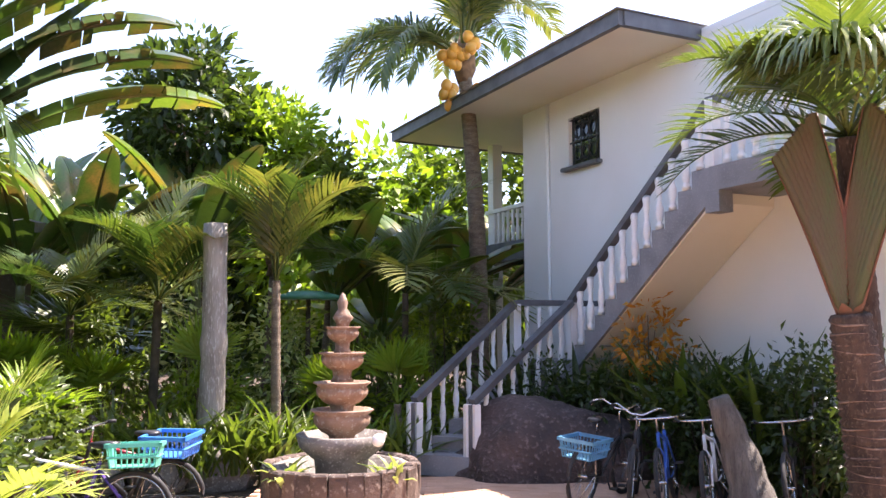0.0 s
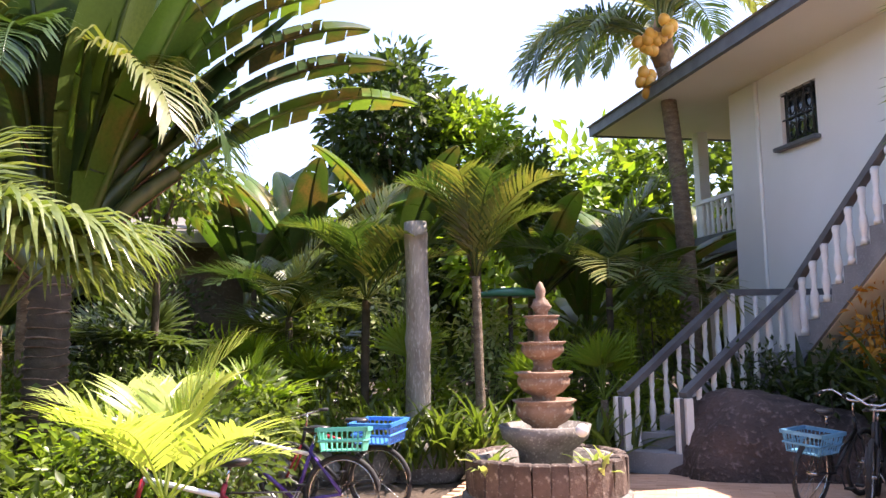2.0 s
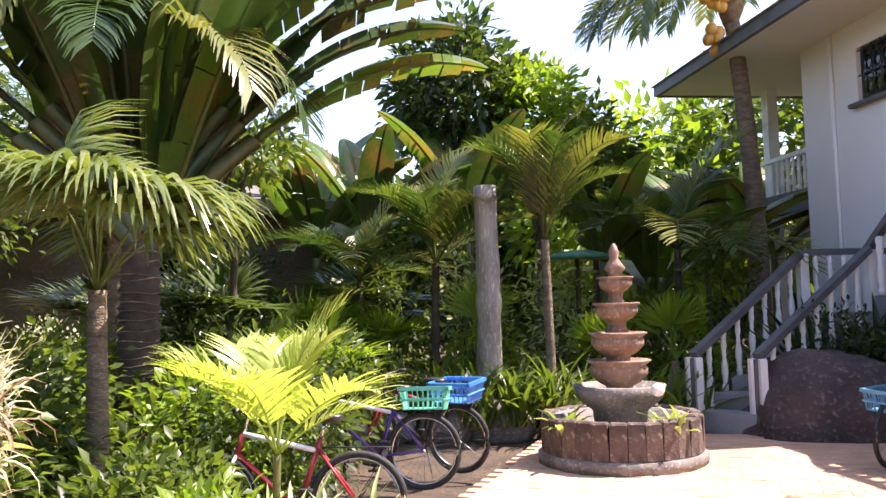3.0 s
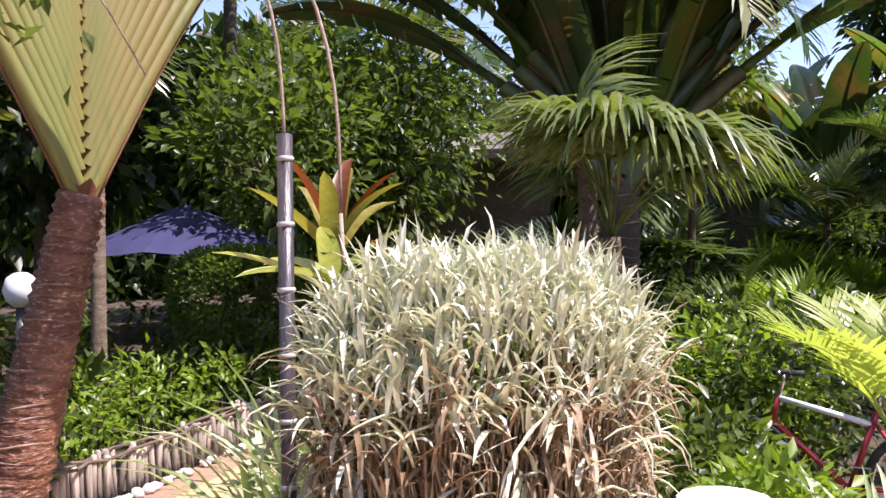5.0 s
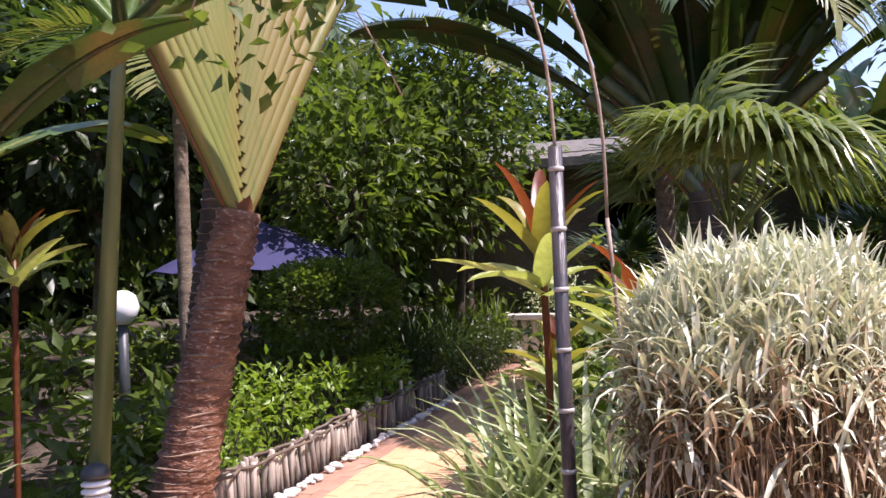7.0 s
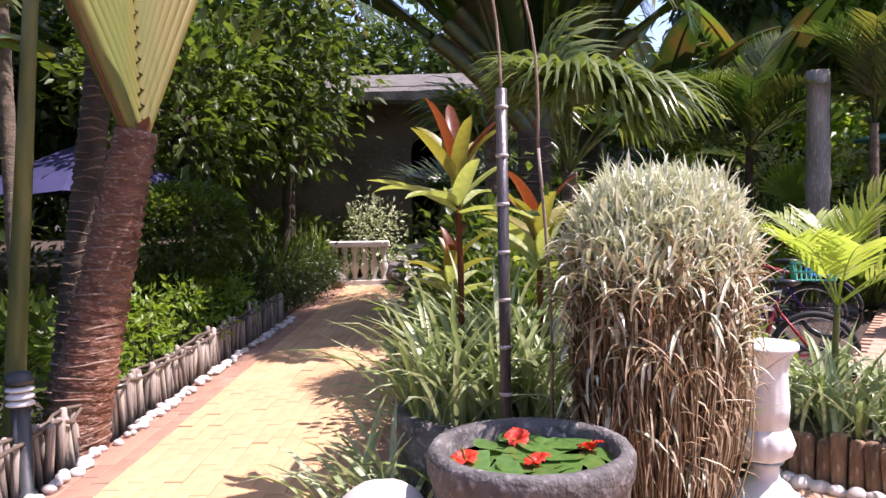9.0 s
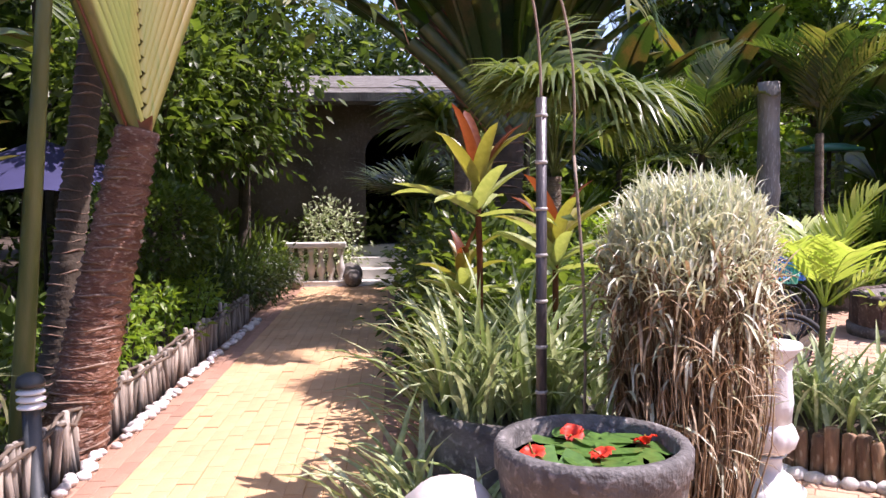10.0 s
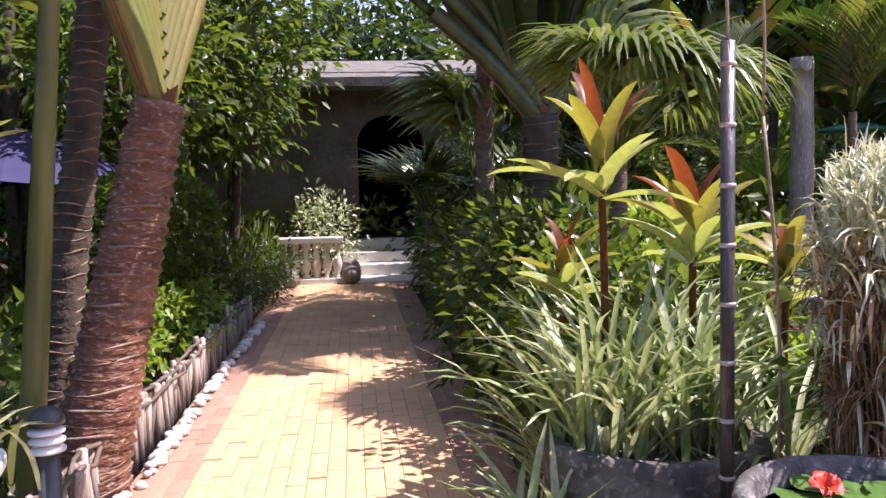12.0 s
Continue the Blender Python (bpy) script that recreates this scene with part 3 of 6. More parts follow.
def rail(p, q, parent=stairs, name="handrail", r=0.045, mat=M_slate):
    b = Buf()
    p, q = np.array(p, float), np.array(q, float)
    d = norm(q - p)
    sd = norm(np.cross(d, (0, 0, 1)))
    up = np.cross(sd, d)
    v = [e + sd * a * r + up * c * r * 0.75 for e in (p, q) for a, c in ((-1, -1), (1, -1), (1, 1), (-1, 1))]
    b.add(v, BOXF)
    return part(name, b, mat, parent, smooth=False)


rail((0.0, 0.0, 1.74), (2.33, 0.0, 3.58))
rail((2.33, 0.0, 3.585), (3.7, 0.0, 3.585))
for k in range(NU):
    s = 0.20 + k * 0.2
    z = 1.08 + (k + 1) * RISE
    h = 1.74 + (s / 2.33) * 1.84 - 0.03 - z
    part("baluster", BAL, None, stairs, m=pose(s, 0.0, z) @ Matrix.Diagonal((1.35, 1.35, h / 0.62, 1)))
for k in range(7):
    part("baluster", BAL, None, stairs, m=pose(2.55 + k * 0.17, 0.0, 2.95) @ Matrix.Diagonal((1.3, 1.3, 0.6 / 0.62, 1)))
for s, z0, z1 in ((0.03, 1.08, 1.74), (2.38, 2.95, 3.60)):
    slab("newel_post", M_white, s - 0.05, s + 0.05, -0.05, 0.05, z0, z1, stairs, 0.006)
# lower flight: A and B are its two newel posts, L the landing corner
A0, B0, L0, R0 = (0.35, -2.16), (0.82, -1.75), (-0.34, -0.55), (0.08, -0.05)
NL = 6
for k in range(NL):
    f0, f1 = k / NL, (k + 1) / NL
    def along(a, c, f):
        return (a[0] + (c[0] - a[0]) * f, a[1] + (c[1] - a[1]) * f)
    poly = [along(A0, L0, f0 - 0.03), along(B0, R0, f0 - 0.03), along(B0, R0, 1.0), along(A0, L0, 1.0)]
    b = Buf()
    z = 0.19 + (1.08 - 0.19) * k / NL
    prism(b, poly, z - 0.16 if k else -0.01, z)
    part("step", b, M_step, stairs, smooth=False)
for a, c in ((A0, L0), (B0, R0)):
    rail((*a, 0.72), (*c, 1.74))
    for k in range(1, 8):
        f = k / 8
        z = 0.19 + (1.08 - 0.19) * math.floor(f * NL) / NL
        x, y = a[0] + (c[0] - a[0]) * f, a[1] + (c[1] - a[1]) * f
        part("baluster", BAL, None, stairs, m=pose(x, y, z) @ Matrix.Diagonal((1, 1, (0.72 + 1.02 * f - 0.03 - z) / 0.62, 1)))
    for sgn in (-1, 1):
        b = Buf()
        box(b, (a[0] + sgn * 0.036, a[1] + sgn * 0.03, 0.36), (0.055, 0.07, 0.68), 0.005)
        part("newel_post", b, M_white, stairs, smooth=False)
    slab("newel_core", M_slate, a[0] - 0.02, a[0] + 0.02, a[1] - 0.035, a[1] + 0.035, 0.02, 0.695, stairs)
slab("newel_post", M_white, L0[0] - 0.05, L0[0] + 0.05, L0[1] - 0.05, L0[1] + 0.05, 1.08, 1.73, stairs, 0.005)
rail((*L0, 1.745), (L0[0] - 0.05, 0.78, 1.745))
for k in range(1, 8):
    part("baluster", BAL, None, stairs, m=pose(L0[0] - 0.01, L0[1] + k * 0.165, 1.08))

# ---- fountain in the yard ----
fountain = thing("fountain", pose(-0.06, 7.50, 0), "tiered terracotta garden fountain in a ring of upright stones", "fountain")
b = Buf()
lathe(b, [(0.50, 0.0), (0.56, 0.02), (0.56, 0.36), (0.48, 0.36), (0.47, 0.22), (0.0, 0.22)], 32)
part("ring_wall", b, M_stonepot, fountain)
b = Buf()
lathe(b, [(0.66, -0.01), (0.67, 0.08), (0.63, 0.10), (0.0, 0.10)], 32, wob=0.01, lobes=9)
part("plinth", b, M_stonepot, fountain)
M_ringstone = surface("dark_ring_stone", (0.065, 0.045, 0.036), (0.15, 0.105, 0.085), 6, 0.85, 0.8, c3=(0.28, 0.24, 0.20), fine=35, obrand=0.3, dist=0.02)
for k in range(30):
    a = k * 2 * math.pi / 30
    h = 0.285 + 0.02 * rng.random()
    b = Buf()
    box(b, (0, 0, h / 2), (0.075 + 0.015 * rng.random(), 0.128, h), 0.014)
    part("stone", b, M_ringstone, fountain, m=pose(0.60 * math.cos(a), 0.60 * math.sin(a), 0.09, rng.normal() * 1.5, rng.normal() * 2, math.degrees(a)), smooth=False)
b = Buf()
lathe(b, [(0.20, 0.22), (0.22, 0.40), (0.34, 0.50), (0.37, 0.60), (0.34, 0.605), (0.31, 0.52), (0.0, 0.50)], 32)
part("basin", b, M_stonepot, fountain)
for r, z0, z1 in ((0.235, 0.60, 0.80), (0.215, 0.84, 1.02), (0.175, 1.12, 1.26), (0.135, 1.35, 1.47)):
    h = z1 - z0
    b = Buf()
    lathe(b, [(r * 0.55, z0 - 0.10), (r * 0.42, z0 - 0.06), (r * 0.45, z0 - 0.01), (r * 0.72, z0 + h * 0.12), (r * 0.95, z0 + h * 0.42), (r * 0.97, z0 + h * 0.68), (r * 0.90, z0 + h * 0.80), (r * 1.08, z1 - 0.01), (r * 1.07, z1), (r * 0.90, z1), (r * 0.8, z1 - 0.04), (0, z1 - 0.05)], 40, wob=0.03, lobes=10)
    part("bowl", b, M_terra, fountain)
b = Buf()
lathe(b, [(0.05, 1.42), (0.055, 1.50), (0.085, 1.54), (0.06, 1.58), (0.035, 1.62), (0.045, 1.67), (0.02, 1.73), (0.0, 1.75)], 14, wob=0.06)
part("finial", b, M_terra, fountain)


# ---- bicycles ----
def bike_wheel(x, th, tyre_r=0.33):
    b = Buf()
    a = np.linspace(0, 2 * np.pi, 33)
    tube(b, np.stack([x + tyre_r * np.cos(a), 0 * a, 0.345 + tyre_r * np.sin(a)], 1), 0.024, 8, False)
    w = part("wheel", b, M_rubber, th)
    b = Buf()
    tube(b, np.stack([x + (tyre_r - 0.03) * np.cos(a), 0 * a, 0.345 + (tyre_r - 0.03) * np.sin(a)], 1), 0.010, 5, False)
    part("rim", b, M_chrome, w)
    b = Buf()
    for k in range(20):
        t = k * math.pi / 10
        tube(b, [(x, 0.02 * (-1) ** k, 0.345), (x + (tyre_r - 0.03) * math.cos(t), 0, 0.345 + (tyre_r - 0.03) * math.sin(t))], 0.0016, 3, False)
    part("spokes", b, M_chrome, w)
    b = Buf()
    tube(b, [(x, -0.05, 0.345), (x, 0.05, 0.345)], 0.018, 8)
    part("hub", b, M_chrome, w)


def bicycle(rear, front, label, c1, c2, lean=6.0, basket=None, bars="flat", step=False):
    d = np.array(front) - np.array(rear)
    th = thing("bicycle", Matrix.Translation((*rear, 0)) @ Matrix.Rotation(math.atan2(d[1], d[0]), 4, "Z") @ Matrix.Rotation(radians(lean), 4, "X") @ Matrix.Scale(0.76, 4), label, "bicycle", "parked bicycles")
    W = 1.04
    bike_wheel(0, th)
    bike_wheel(W, th)
    bb, st, hd, hb = (0.42, 0, 0.30), (0.27, 0, 0.78), (0.83, 0, 0.82), (0.87, 0, 0.68)
    for mat, prs, r in ((c1, ((bb, st), (bb, hb), (hd, hb)), 0.019), (c2, (((0.30, 0, 0.70), hd),) if not step else (((0.38, 0, 0.45), hb),), 0.019),
                        (c1, (((0, 0.05, 0.345), (0.42, 0.03, 0.30)), ((0, -0.05, 0.345), (0.42, -0.03, 0.30)), ((0, 0.05, 0.345), (0.29, 0.02, 0.72)), ((0, -0.05, 0.345), (0.29, -0.02, 0.72))), 0.010),
                        (c2, ((hb, (0.90, 0.05, 0.60)), (hb, (0.90, -0.05, 0.60)), ((0.90, 0.05, 0.60), (W, 0.05, 0.345)), ((0.90, -0.05, 0.60), (W, -0.05, 0.345))), 0.013)):
        for p, q in prs:
            b = Buf()
            tube(b, [p, q], r, 8)
            part("frame_tube", b, mat, th)
    b = Buf()
    tube(b, [st, (0.245, 0, 0.90)], 0.013, 8)
    part("seat_post", b, M_chrome, th)
    b = Buf()
    lathe(b, [(0.0, -0.035), (0.6, -0.03), (1.0, 0.0), (0.85, 0.025), (0.0, 0.035)], 14)
    v = np.concatenate(b.v)
    v = np.stack([0.235 + v[:, 0] * 0.14, v[:, 1] * (0.075 - 0.045 * np.clip(v[:, 0], -0.4, 1)), 0.92 + v[:, 2]], 1)
    b.v = [v]
    part("saddle", b, M_frame_black, th)
    b = Buf()
    tube(b, [hd, (0.80, 0, 0.95), (0.81, 0, 0.97)], 0.014, 8)
    part("stem", b, M_chrome, th)
    b = Buf()
    if bars == "flat":
        tube(b, [(0.78, -0.30, 0.98), (0.83, -0.12, 0.97), (0.83, 0.12, 0.97), (0.78, 0.30, 0.98)], 0.012, 7)
    else:
        tube(b, [(0.62, -0.27, 1.02), (0.70, -0.28, 1.06), (0.80, -0.22, 1.08), (0.84, -0.06, 0.99), (0.84, 0.06, 0.99), (0.80, 0.22, 1.08), (0.70, 0.28, 1.06), (0.62, 0.27, 1.02)], 0.012, 7)
    hbar = part("handlebar", b, M_chrome, th)
    for sy in (-1, 1):
        b = Buf()
        x = 0.78 if bars == "flat" else 0.66
        tube(b, [(x - 0.06, sy * 0.275, 0.985 if bars == "flat" else 1.035), (x + 0.04, sy * (0.25 if bars == "flat" else 0.28), 0.98 if bars == "flat" else 1.05)], 0.018, 7)
        part("grip", b, M_rubber, hbar)
    b = Buf()
    a = np.linspace(0, 2 * np.pi, 17)
    tube(b, np.stack([0.42 + 0.085 * np.cos(a), np.full(17, -0.055), 0.30 + 0.085 * np.sin(a)], 1), 0.006, 5, False)
    part("chainring", b, M_metal_dark, th)
    for p, q in (((0.42, -0.07, 0.30), (0.50, -0.08, 0.16)), ((0.42, 0.07, 0.30), (0.34, 0.08, 0.44))):
        b = Buf()
        tube(b, [p, q], 0.010, 6)
        part("crank", b, M_metal_dark, th)
    for px, py, pz in ((0.50, -0.13, 0.16), (0.34, 0.13, 0.44)):
        b = Buf()
        box(b, (px, py, pz), (0.09, 0.08, 0.022), 0.004)
        part("pedal", b, M_rubber, th, smooth=False)
    b = Buf()
    tube(b, [(-0.02, -0.055, 0.39), (0.42, -0.055, 0.385)], 0.004, 4)
    tube(b, [(-0.02, -0.055, 0.30), (0.42, -0.055, 0.215)], 0.004, 4)
    part("chain", b, M_metal_dark, th)
    b = Buf()
    for y in (-0.06, 0.06):
        tube(b, [(0.25, y, 0.72), (-0.22, y, 0.72), (0.0, y, 0.36)], 0.006, 5)
    part("rear_rack", b, M_metal_dark, th)
    b = Buf()
    tube(b, [(0.36, 0.04, 0.28), (0.24, 0.16, 0.015)], 0.008, 6)
    part("kickstand", b, M_chrome, th)
    if basket:
        mat, bx, bz, lab = basket
        bk = None
        w, l, h, tz = 0.20, 0.22, 0.19, 0.035
        for nm, parts_ in (("basket", 1),):
            b = Buf()
            box(b, (bx, 0, bz + 0.006), (l * 1.7, w * 1.6, 0.012))
            for i in range(9):
                for sx in (-1, 1):
                    y = -w * 0.85 + i * w * 1.7 / 8
                    tube(b, [(bx + sx * l * 0.85, y * 0.92, bz), (bx + sx * l, y, bz + h)], 0.007, 4)
                for sy in (-1, 1):
                    x = -l * 0.92 + i * l * 1.84 / 8
                    tube(b, [(bx + x * 0.9, sy * w * 0.8, bz), (bx + x, sy * w, bz + h)], 0.007, 4)
            for zz in (0.09,):
                k = 0.9 + 0.1 * zz / h
                tube(b, [(bx - l * k, -w * k, bz + zz), (bx + l * k, -w * k, bz + zz), (bx + l * k, w * k, bz + zz), (bx - l * k, w * k, bz + zz), (bx - l * k, -w * k, bz + zz)], 0.012, 4, False)
            bk = part(nm, b, mat, th, lab, smooth=False)
        b = Buf()
        for y0, y1, x0, x1 in ((-w, -w, -l, l), (w, w, -l, l), (-w, w, -l, -l), (-w, w, l, l)):
            box(b, (bx + (x0 + x1) / 2, (y0 + y1) / 2, bz + h), (abs(x1 - x0) + 0.03, abs(y1 - y0) + 0.03, 0.035))
        part("basket_rim", b, mat, bk, smooth=False)
    return th


bicycle((-1.02, 4.62), (-1.80, 4.42), "red and white mountain bicycle leaning by the planter", M_red, M_frame_white, 8)
bicycle((-1.24, 6.15), (-2.0, 5.95), "purple bicycle with a green plastic crate on its rack", M_purple, M_frame_white, 5, (M_green_plastic, -0.02, 0.725, "pale green plastic crate"))
bicycle((-1.18, 6.75), (-1.96, 6.85), "dark bicycle with a blue plastic crate on its rack", M_frame_black, M_red, -4, (M_blue_plastic, -0.02, 0.725, "bright blue plastic crate"))
bicycle((1.88, 7.55), (2.38, 8.25), "black shopping bicycle with a faded blue basket", M_frame_black, M_frame_black, 5, (M_teal_plastic, 0.0, 0.55, "faded blue plastic basket"), "curved", True)
bicycle((2.75, 8.00), (2.42, 7.05), "blue bicycle parked under the stairs", M_blue, M_blue, 6)
bicycle((3.12, 7.85), (2.72, 6.92), "white and black bicycle parked under the stairs", M_frame_white, M_frame_white, 6)
bicycle((2.45, 8.20), (2.20, 7.25), "black bicycle with swept-back chrome handlebar", M_frame_black, M_frame_black, -5, None, "curved", True)
bicycle((3.75, 7.75), (3.30, 6.85), "black bicycle with white markings beside the palm", M_frame_black, M_frame_black, 7)


# ---- garden pieces beside the path ----
def stem_line(p0, p1, bow=(0, 0, 0), n=10):
    s = np.linspace(0, 1, n)[:, None]
    return np.array(p0) * (1 - s) + np.array(p1) * s + np.array(bow) * np.sin(np.pi * s)


# lily pot
pot = thing("lily_pot", pose(-1.31, 1.21, 0) @ Matrix.Diagonal((0.88, 0.88, 0.95, 1)), "round carved grey stone pot filled with water lilies", "pot")
b = Buf()
lathe(b, [(0.19, 0.0), (0.20, 0.10), (0.23, 0.22), (0.28, 0.40), (0.305, 0.50), (0.312, 0.55), (0.322, 0.56), (0.325, 0.62), (0.312, 0.638), (0.285, 0.64), (0.272, 0.62), (0.268, 0.40), (0.0, 0.38)], 44, wob=0.006, lobes=17)
part("bowl", b, M_potrough, pot)
for k in range(40):
    b = Buf()
    a = k * 0.157 + 0.05 * rng.random()
    z = 0.16 + 0.34 * rng.random()
    r = 0.215 + 0.10 * (z - 0.16) / 0.36
    aa = np.linspace(a, a + 0.25, 6)
    tube(b, np.stack([r * np.cos(aa), r * np.sin(aa), z + 0.008 * np.sin(aa * 30)], 1), [0.003, 0.007, 0.009, 0.008, 0.006, 0.002], 5)
    part("carved_ridge", b, M_potrough, pot)
b = Buf()
lathe(b, [(0.0, 0.575), (0.27, 0.575)], 32)
part("water", b, M_water, pot)
for k in range(17):
    a, r = k * 2.4, 0.23 * math.sqrt((k + 0.5) / 17)
    R = 0.065 + 0.02 * rng.random()
    aa = np.linspace(0.25, 2 * np.pi - 0.25, 15)
    b = Buf()
    b.add([(0, 0, 0)] + [(R * math.cos(t), R * math.sin(t), 0.006 + 0.004 * math.sin(3 * t)) for t in aa], [(0, i, i + 1) for i in range(1, 15)])
    part("lily_pad", b, M_pad, pot, m=pose(r * math.cos(a), r * math.sin(a), 0.585 + 0.004 * (k % 4), rng.normal() * 5, rng.normal() * 5, rng.random() * 360))


def hibiscus(x, y, z):
    th = thing("hibiscus_flower", pose(x, y, z, rng.normal() * 12, rng.normal() * 12, rng.random() * 360) @ Matrix.Scale(0.64, 4), "red hibiscus flower floating among lily pads", "flower", "flowers in the pot")
    for k in range(5):
        b = Buf()
        g = []
        for i in range(5):
            for j in range(4):
                u, w = i / 4, (j / 3 - 0.5)
                g.append((0.008 + 0.058 * u, w * 0.062 * math.sin(0.5 + u * 2.2), 0.012 + 0.022 * math.sin(u * 2.6) + 0.006 * math.sin(j * 2.1 + i)))
        b.add(g, [(i * 4 + j, i * 4 + j + 1, i * 4 + j + 5, i * 4 + j + 4) for i in range(4) for j in range(3)])
        part("petal", b, M_petal, th, m=pose(0, 0, 0, 0, -12, k * 72))
    b = Buf()
    tube(b, [(0, 0, 0.01), (0.02, 0, 0.035), (0.045, 0, 0.055)], [0.004, 0.003, 0.005], 5)
    part("stamen", b, M_cord_yellow, th)


for fx, fy in ((-0.20, -0.045), (-0.03, 0.17), (0.02, -0.075), (0.20, 0.055)):
    hibiscus(-1.31 + fx * 0.77 - fy * 0.44, 1.21 + fx * 0.44 + fy * 0.77, 0.566)


def boulder(name, c, r, mat, label, seed, rough=0.12, category="boulder"):
    b = Buf()
    bm = bmesh.new()
    bmesh.ops.create_icosphere(bm, subdivisions=4, radius=1)
    for v in bm.verts:
        k = 1 + rough * noise.fractal(v.co * 1.3 + Vector((seed, 0, 0)), 1.0, 2.0, 4)
        v.co = Vector((v.co.x * r[0] * k, v.co.y * r[1] * k, v.co.z * r[2] * k))
    me = bpy.data.meshes.new(name)
    bm.to_mesh(me)
    bm.free()
    me.polygons.foreach_set("use_smooth", [True] * len(me.polygons))
    me.materials.append(mat)
    ob = new(name, me)
    ob.matrix_basis = pose(*c)
    return tagged(ob, label, category)


boulder("boulder", (-1.67, 1.0, 0.22), (0.20, 0.18, 0.29), M_pale_stone, "smooth pale rounded boulder at the path edge", 3, 0.06)
boulder("boulder", (1.78, 9.15, -0.05), (1.08, 0.55, 0.82), M_boulder, "large dark granite boulder beside the stairs", 9, 0.22)

# fluted urn
urn = thing("urn", pose(-0.96, 2.67, 0), "white painted fluted garden urn on a foot", "urn")
b = Buf()
lathe(b, [(0.15, 0), (0.155, 0.04), (0.12, 0.06), (0.10, 0.09), (0.06, 0.12), (0.055, 0.17), (0.075, 0.19)], 28)
part("foot", b, M_white, urn)
b = Buf()
lathe(b, [(0.06, 0.19), (0.10, 0.22), (0.115, 0.27), (0.10, 0.31), (0.088, 0.33)], 36, wob=0.05, lobes=12)
part("bowl", b, M_white, urn)
b = Buf()
lathe(b, [(0.088, 0.33), (0.095, 0.42), (0.085, 0.55), (0.095, 0.62), (0.125, 0.65), (0.125, 0.67), (0.10, 0.66), (0.08, 0.60), (0.0, 0.60)], 36, wob=0.025, lobes=12)
part("neck", b, M_white, urn)

# low round planter edged with logs
planter = thing("log_planter", pose(-0.62, 3.50, 0), "round planting bed edged with short upright logs", "planter")
b = Buf()
lathe(b, [(0.46, -0.02), (0.46, 0.16), (0.2, 0.20), (0.0, 0.21)], 24, wob=0.02)
part("soil", b, M_soil, planter)
for k in range(46):
    a = k * 2 * math.pi / 46
    h = 0.20 + 0.05 * rng.random()
    b = Buf()
    lathe(b, [(0.033, 0), (0.035, 0.02), (0.033, h - 0.01), (0.026, h), (0, h)], 7, wob=0.06)
    part("log", b, M_log, planter, m=pose(0.49 * math.cos(a), 0.49 * math.sin(a), -0.01, rng.normal() * 3, rng.normal() * 3))

PEB = []
for k in range(4):
    bm = bmesh.new()
    bmesh.ops.create_icosphere(bm, subdivisions=2, radius=1)
    for v in bm.verts:
        v.co *= 1 + 0.25 * noise.noise(v.co * 1.2 + Vector((k * 7, 0, 0)))
        v.co.z *= 0.7
    me = bpy.data.meshes.new("pebble")
    bm.to_mesh(me)
    bm.free()
    me.polygons.foreach_set("use_smooth", [True] * len(me.polygons))
    me.materials.append(M_pebble)
    PEB.append(me)


def pebble(x, y, z, r):
    ob = new("pebble", PEB[int(rng.integers(4))])
    ob.matrix_basis = pose(x, y, z, 0, 0, rng.random() * 360) @ Matrix.Diagonal((r * (0.8 + 0.5 * rng.random()), r, r, 1))
    return tagged(ob, "whitish rounded pebble lining the bed edge", "stone", "edging pebbles")


for k in range(34):
    a = 2.6 + k * 4.4 / 34
    pebble(-0.62 + 0.57 * math.cos(a), 3.50 + 0.57 * math.sin(a), 0.015, 0.035 + 0.015 * rng.random())

# stake fence along the path, with pebbles at its foot
fence = thing("stake_fence", pose(0, 0, 0), "low fence of weathered upright stakes with a twig rail", "fence")
for k in range(150):
    u = 1.2 + k * 0.0455
    q = Q_LEFT - 0.06 + 0.012 * rng.normal() + 0.014 * max(0, u - 3)
    x, y = on_path(u, q)
    h = 0.26 + 0.025 * rng.normal()
    b = Buf()
    r = 0.017 + 0.005 * rng.random()
    lathe(b, [(r, -0.05), (r, h - 0.01), (r * 0.6, h), (0, h)], 6, wob=0.1)
    part("stake", b, M_stake, fence, m=pose(x, y, 0, rng.normal() * 4, rng.normal() * 4, rng.random() * 360))
for off, zz in ((0.03, 0.245), (-0.03, 0.25), (0.0, 0.27)):
    us = np.linspace(1.1, 8.0, 60)
    pts = np.array([(*on_path(u, Q_LEFT - 0.06 + off + 0.014 * max(0, u - 3) + 0.01 * rng.normal()), zz + 0.01 * rng.normal()) for u in us])
    b = Buf()
    tube(b, pts, 0.010, 6)
    part("twig_rail", b, M_twig, fence)
x, y = on_path(7.95, Q_LEFT + 0.02)
b = Buf()
lathe(b, [(0.03, 0), (0.03, 0.27), (0.018, 0.29), (0, 0.29)], 8)
part("end_post", b, M_stake, fence, m=pose(x, y, 0))
for k in range(190):
    u = 1.2 + 6.9 * rng.random()
    x, y = on_path(u, Q_LEFT + 0.02 + 0.05 * rng.random() + 0.014 * max(0, u - 3))
    pebble(x, y, 0.012 + 0.015 * rng.random(), 0.020 + 0.018 * rng.random())
fence2 = thing("stake_fence", pose(0, 0, 0), "low dark stake fence under the hedge beside the path", "fence")
